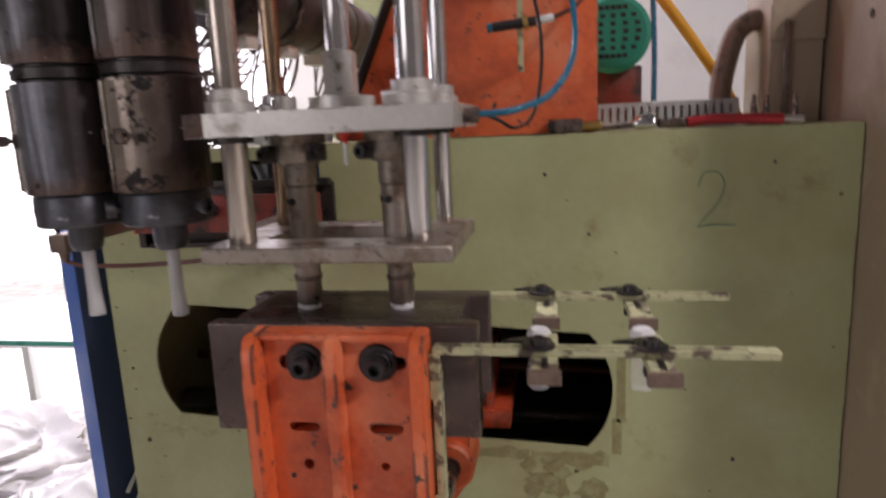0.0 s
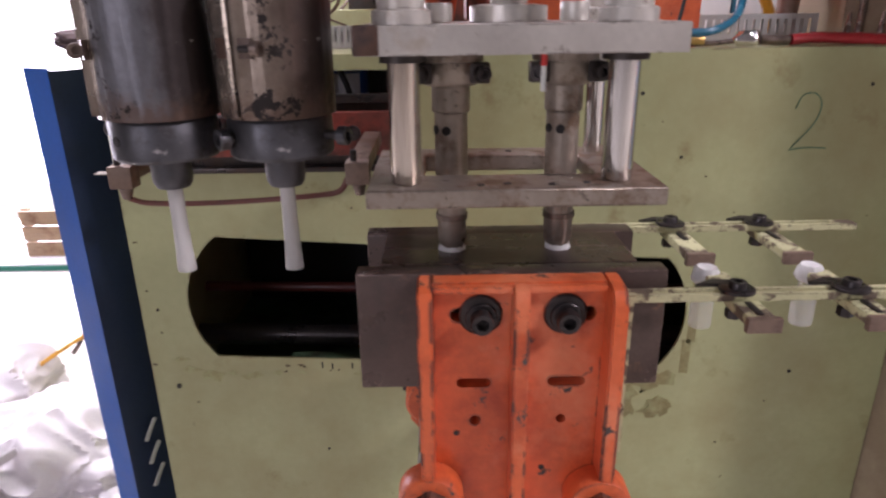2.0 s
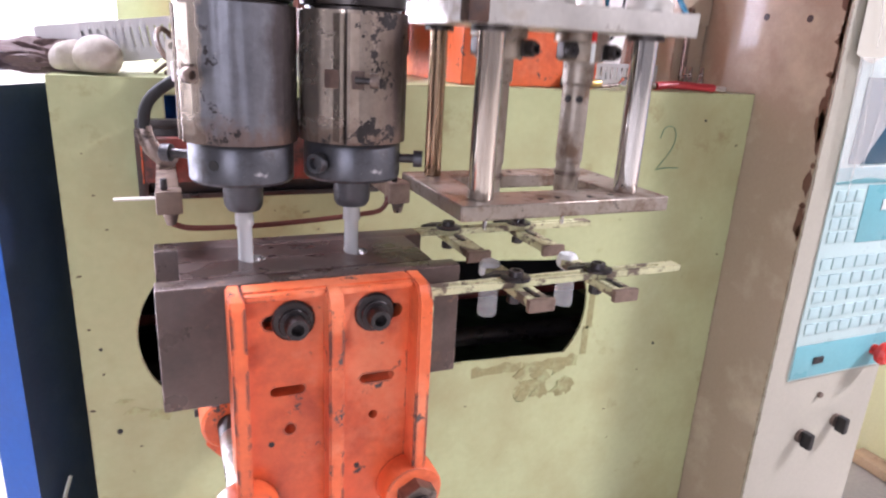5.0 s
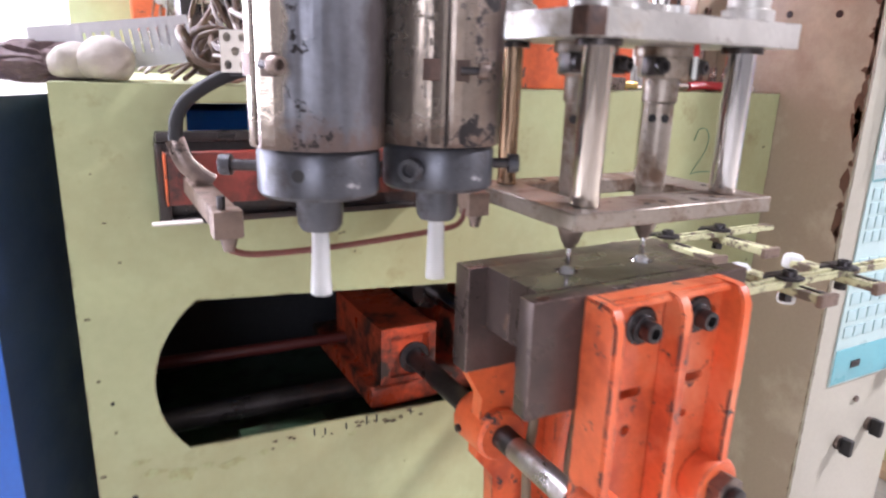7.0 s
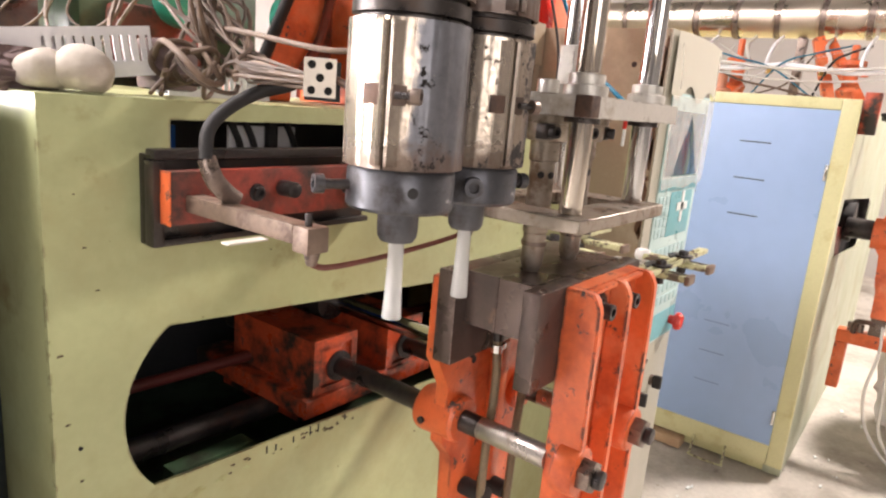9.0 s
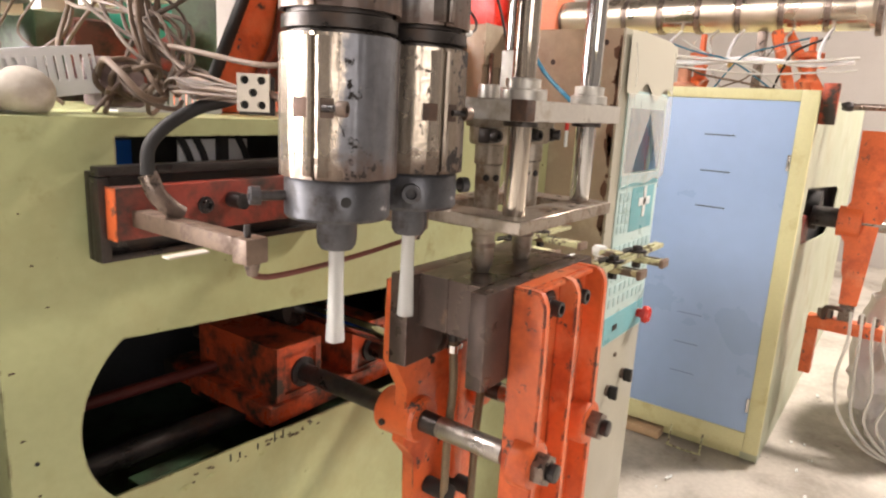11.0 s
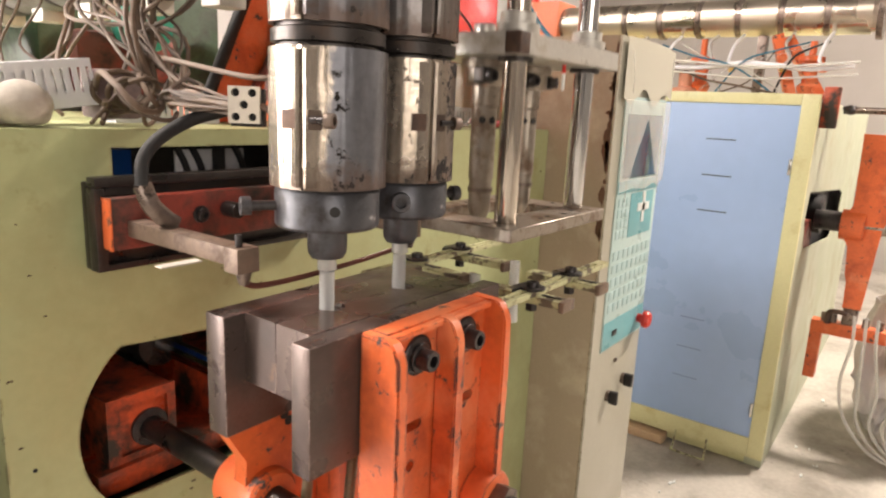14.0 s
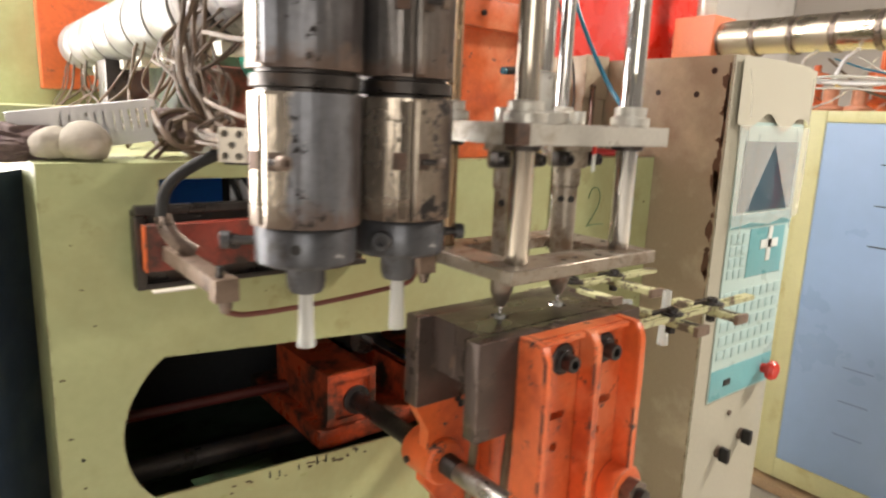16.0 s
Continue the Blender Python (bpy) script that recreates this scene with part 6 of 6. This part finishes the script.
part("rod_joint", lump((2.47, 0.645, 1.55), 0.026, 0.030, 0.026, 0.3, 4, 3, 2.0), IRON, clampm)
part("upper_block", box(2.09, 2.14, 0.655, 0.7195, 1.46, 1.64, 0.006), ORANGE_DIRTY_SHADED, clampm)
part("bed", box(2.45, 2.53, 0.10, 0.655, 0.435, 0.50, 0.006), ORANGE, clampm)
part("bed_post", box(2.45, 2.53, 0.600, 0.654, 0.19, 0.4345, 0.006), ORANGE, clampm)
part("bed_leg", box(2.46, 2.52, 0.12, 0.20, FLOOR + 0.004, 0.4345, 0.006), NUT, clampm)
part("bed_bracket", box(2.455, 2.525, 0.46, 0.525, 0.5005, 0.5895, 0.004), NUT, clampm)
for y in (0.56, 0.60, 0.42, 0.36):
    part("bolt", hexa((2.47, y, 0.501), (2.47, y, 0.545), 0.016), NUT, clampm)
part("valve_elbow", pipe([(2.44, 0.585, 0.50), (2.42, 0.58, 0.56), (2.40, 0.54, 0.575), (2.40, 0.50, 0.57)], 0.012, 8), RUSTY, clampm)
for i in range(4):
    y = 0.47 - 0.05 * i
    part("clear_tube", pipe([(2.44, y, 0.56), (2.42, y - 0.01, 0.42), (2.41, y + 0.01 - 0.03 * i, 0.20), (2.42, y - 0.05, 0.0), (2.44, y - 0.22, FLOOR + 0.05), (2.5, y - 0.55, FLOOR + 0.02)], 0.008, 8), SOFT_TUBE, clampm)
single("plastic_bag", crumpled((2.95, 0.14, FLOOR + 0.42), 0.42, 0.28, 0.56, 9.0), SACK, "bulging white plastic bag standing on the floor", "bag")
dr = random.Random(8)
for i in range(46):
    u, w, a = dr.uniform(1.1, 3.4), dr.uniform(-0.9, 1.1), dr.uniform(0, 6.28)
    if GX - 0.12 < u and w > 0.6:
        u -= 0.9
    s = dr.uniform(0.006, 0.02)
    own = bmesh.new()
    vs = [own.verts.new((u + s * math.cos(a + k) * (1 + 0.6 * (k % 2)), w + s * math.sin(a + k) * 0.6, FLOOR + 0.003 + 0.002 * (k % 2))) for k in (0, 1.5, 3.0, 4.6)]
    own.faces.new(vs)
    geo = bmesh.ops.extrude_face_region(own, geom=own.faces[:])
    bmesh.ops.translate(own, verts=[g for g in geo["geom"] if isinstance(g, bmesh.types.BMVert)], vec=(0, 0, 0.004))
    bmesh.ops.recalc_face_normals(own, faces=own.faces[:])
    single("plastic_scrap", own, KEY, "small white plastic scrap on the floor", "scrap", "floor scraps")

# ---- behind, on the open side ----
for p, s, sd in (((-1.75, 2.05, -0.04), (0.42, 0.34, 0.22), 1.0), ((-2.45, 2.35, -0.02), (0.45, 0.4, 0.27), 4.0), ((-2.15, 1.75, -0.06), (0.38, 0.3, 0.19), 8.0), ((-1.45, 1.72, -0.09), (0.25, 0.2, 0.15), 6.0)):
    single("plastic_sack", crumpled(p, *s, sd), SACK, "rumpled white plastic sack on the floor", "sack", "white sacks")
for i in range(9):
    a, y = -2.3 + 0.13 * i, 2.0 + 0.05 * (i % 3)
    single("sack_fold", pipe([(a, y - 0.12, 0.16 + 0.03 * (i % 2)), (a + 0.06, y - 0.20, 0.14), (a + 0.15, y - 0.16, 0.17 - 0.03 * (i % 3))], 0.018, 7, flat=0.4), SACK, "twisted fold of a white plastic sack", "sack", "sack folds") if i < 4 else None
bench = thing("low_table", (-2.3, 3.1, FLOOR), "low pale table with green edge holding boards", "table")
part("table_top", box(-3.4, -1.5, 2.75, 3.45, 0.43, 0.47, 0.004), DUCT, bench)
part("green_edge", box(-3.4, -1.5, 2.742, 2.7495, 0.442, 0.464, 0.001), MOTOR_GREEN, bench)
for u in (-3.3, -1.62):
    for w in (2.82, 3.36):
        part("leg", box(u, u + 0.05, w, w + 0.05, FLOOR + 0.003, 0.4295, 0.003), DUCT_GREY, bench)
bd = thing("wooden_crate", (-2.15, 3.1, 0.47), "pale wooden crate with a rusty stained side", "crate")
for z in (0.472, 0.545, 0.618):
    part("slat", box(-2.25, -1.90, 2.85, 2.87, z, z + 0.065, 0.004), WOOD, bd)
for u in (-2.25, -1.93):
    part("post", box(u, u + 0.03, 2.871, 2.90, 0.472, 0.69, 0.003), WOOD, bd)
single("orange_cable", pipe([(-2.6, 1.5, FLOOR + 0.02), (-2.1, 2.45, FLOOR + 0.3), (-1.75, 2.55, 0.30), (-1.5, 2.60, 0.42), (-1.35, 2.62, 0.5)], 0.009, 8), YELLOW, "orange cable lying over the sacks", "cable")
single("brown_cable", pipe([(-2.0, 2.62, 0.1), (-1.8, 2.6, 0.35), (-1.55, 2.6, 0.47), (-1.3, 2.64, 0.5)], 0.010, 8), WIRE, "brown cable lying over the sacks", "cable")

# ---- extruded tubes and the bottles they become ----
LEN = 0.118


CLEAR = clear("milky_bottle_plastic", (0.90, 0.91, 0.92), 0.16, 0.2, 0.22)


def parison(x, y, z_tip, name, label, group):
    own = lathe([(0.0082, LEN), (0.0096, LEN), (0.0097, LEN * 0.6), (0.0107, LEN * 0.25), (0.0122, 0.003), (0.0119, 0.0), (0.0104, 0.0), (0.0091, LEN * 0.25)], (0, 0, 0), seg=24,
                wobble=lambda a, h: 1 + 0.05 * noise.noise(Vector((math.cos(a) * 1.5, math.sin(a) * 1.5, h * 14 + x * 9))))
    ob = single(name, own, MELT, label, "plastic tube", group, at=(0, 0, 0))
    ob.location = (x, y, z_tip)
    return ob


TUBE = "milky translucent tube of soft plastic hanging from the nozzle"
BOTTLE = "small clear plastic bottle with a ragged white top"


def bottle(x, y, z=1.088):
    """A clear moulded bottle, with the white crumpled flash of plastic left on its neck."""
    ob = thing("plastic_bottle", (0, 0, 0), BOTTLE, "bottle", "moulded bottles")
    part("bottle_body", lathe([(0.0001, 0.030), (0.0140, 0.030), (0.0152, 0.034), (0.0152, 0.066), (0.0118, 0.078), (0.0104, 0.082), (0.0104, 0.094), (0.0001, 0.094)], (0, 0, 0), seg=20,
                              wobble=lambda a, h: 1 + 0.03 * noise.noise(Vector((math.cos(a) * 2.2, math.sin(a) * 2.2, h * 40 + x * 11)))), CLEAR, ob, "clear thin-walled body")
    part("neck_flash", lathe([(0.0106, 0.092), (0.0150, 0.094), (0.0175, 0.099), (0.0165, 0.110), (0.0125, 0.116), (0.0001, 0.110)], (0, 0, 0), seg=22,
                             wobble=lambda a, h: 1 + 0.26 * noise.noise(Vector((math.cos(a) * 2.2, math.sin(a) * 2.2, h * 40 + x * 11)))), MILK, ob, "white crumpled neck flash")
    ob.location = (x, y, z)
    return ob


zeroth = [bottle(u + 0.335, w - 0.016, 1.052) for u, w in PIN]
first = [bottle(u, w) for u, w in PIN]
second = [parison(u, w, 1.182, "plastic_tube", TUBE, "extruded tubes") for u, w, _ in HEADS]
third = [parison(u, w, 1.30, "plastic_tube", TUBE, "extruded tubes") for u, w, _ in HEADS]
fourth = [parison(u, w, 1.42, "plastic_tube", TUBE, "extruded tubes") for u, w, _ in HEADS]
# ---- what moves ----
TRAVEL, RISE, NEARER = 0.342, 0.026, 0.0125


def shift(ob, rows):
    """Keys a thing by its shifts (seconds, dx, dy, dz) from where it was built."""
    p = ob.location.copy()
    walk(ob, [(t, pose(p.x + a, p.y + b, p.z + c)) for t, a, b, c in rows])


SLIDE = [(0, 0), (3.3, 0), (3.4, 0.015), (3.5, 0.055), (3.6, 0.11), (3.8, 0.215), (4.0, 0.293), (4.1, 0.318), (4.2, 0.331), (4.4, 0.335), (5.6, 0.335), (5.7, 0.325), (5.85, 0.255), (6.0, 0.13), (6.1, 0.075),
         (6.25, 0.02), (6.45, 0), (12.1, 0), (12.25, 0.012), (12.4, 0.065), (12.5, 0.104), (12.75, 0.217), (13.0, 0.304), (13.15, 0.329), (13.3, 0.335), (14.52, 0.335), (14.62, 0.318), (14.75, 0.24), (14.9, 0.135), (15.0, 0.083),
         (15.15, 0.03), (15.4, 0.006), (15.6, 0), (16.0, 0)]
SLIDE = [(t, d * TRAVEL / 0.335) for t, d in SLIDE]
GAPE = [(0, 0), (2.45, 0), (2.6, 0.014), (2.8, 0.036), (3.0, 0.050), (3.2, 0.054), (4.35, 0.050), (4.5, 0.042), (4.75, 0.015), (5.0, 0), (11.25, 0), (11.4, 0.014), (11.6, 0.038), (11.8, 0.052), (12.0, 0.056), (13.1, 0.056), (13.25, 0.045),
        (13.5, 0.018), (13.8, 0), (16.0, 0)]
LIFT = [(0, 0), (4.65, 0), (4.75, 0.01), (5.05, 0.10), (5.3, 0.148), (6.15, 0.148), (6.3, 0.135), (6.5, 0.118), (6.75, 0.085), (7.0, 0.047), (7.25, 0.010), (7.4, 0), (13.55, 0), (13.65, 0.01), (13.8, 0.045), (14.0, 0.105), (14.2, 0.145), (14.3, 0.148),
        (15.05, 0.148), (15.25, 0.132), (15.5, 0.103), (15.75, 0.065), (16.0, 0.031)]
CUT = [(0, 0), (5.2, 0), (5.4, 0.135), (5.6, 0.135), (5.8, 0), (14.1, 0), (14.3, 0.135), (14.5, 0.135), (14.7, 0), (16.0, 0)]
TIP = [(0, 0), (1.5, 0.006), (2.8, 0.018), (3.5, 0.028), (4.5, 0.034), (5.45, 0.038)]


def at(rows, t):
    return float(np.interp(t, [r[0] for r in rows], [r[1] for r in rows]))


def mould_rows(sign):
    return [(t, -at(SLIDE, t), sign * at(GAPE, t) - at(SLIDE, t) / TRAVEL * NEARER, at(SLIDE, t) / TRAVEL * RISE) for t in sorted({r[0] for r in SLIDE} | {r[0] for r in GAPE})]


def motions():
    shift(fh, mould_rows(-1))
    shift(rh, mould_rows(1))
    shift(car, [(t, -s, -s / TRAVEL * NEARER, s / TRAVEL * RISE) for t, s in SLIDE])
    shift(ram, [(t, 0, 0, h) for t, h in LIFT])
    shift(cut, [(t, 0, -c, 0) for t, c in CUT])
    fall = 1.088 - FLOOR - 0.004

    def drop(t, x, z, y=0.0):
        return [(t, x, y, z), (t + 0.15, x, y, z - 0.11), (t + 0.30, x, y, z - 0.44), (t + 0.45, x, y, z - 0.99), (t + 0.51, x, y, -fall), (16, x, y, -fall)]

    for ob in zeroth:
        shift(ob, [(t, dx, dy, dz + (0.036 if t > 3 else 0)) for t, dx, dy, dz in [(0, 0, 0, 0)] + drop(2.55, 0, 0)])
    for ob in first:
        shift(ob, [(0, 0, 0, 0), (4.75, 0, 0, 0), (5.0, 0, -0.028, -0.010), (5.5, 0, -0.028, -0.010)] + [(t, TRAVEL - q, -0.028 + NEARER * (1 - q / TRAVEL), -0.010 - RISE * (1 - q / TRAVEL)) for t, q in SLIDE if 5.6 <= t <= 6.45] + drop(11.4, TRAVEL, -RISE - 0.010, -0.0155))
    down = [(t, -d) for t, d in TIP]
    for i, ob in enumerate(second):
        z = -0.038
        over = [(t, -(s - TRAVEL), s) for t, s in SLIDE if 5.6 <= t <= 6.45]
        px, py = PIN[i]
        hx, hy = HEADS[i][:2]
        rows = [(t, 0, 0, d) for t, d in down] + [(t, (px - hx) * dx / TRAVEL, (py - hy) * dx / TRAVEL, z - RISE * dx / TRAVEL - 0.038) for t, dx, s in over]
        ex, ey, ez = rows[-1][1:]
        rows += [(t, ex + TRAVEL - q, ey, ez - RISE * (1 - q / TRAVEL)) for t, q in SLIDE if t > 14.5]
        shift(ob, rows)
    late = [(5.6, -0.040), (6.3, -0.066), (7.0, -0.087), (7.5, -0.094), (9.0, -0.111), (12.0, -0.141), (14.4, -0.156)]
    for i, ob in enumerate(third):
        px, py = PIN[i]
        hx, hy = HEADS[i][:2]
        rows = [(t, 0, 0, d) for t, d in down + late]
        rows += [(t, (px - hx) * (TRAVEL - s) / TRAVEL, (py - hy) * (TRAVEL - s) / TRAVEL, -0.165 - 0.03 - RISE * (TRAVEL - s) / TRAVEL) for t, s in SLIDE if t > 14.5]
        shift(ob, rows)
    for ob in fourth:
        shift(ob, [(t, 0, 0, d) for t, d in down + late] + [(14.6, 0, 0, -0.170), (15.0, 0, 0, -0.185), (16.0, 0, 0, -0.208)])


motions()
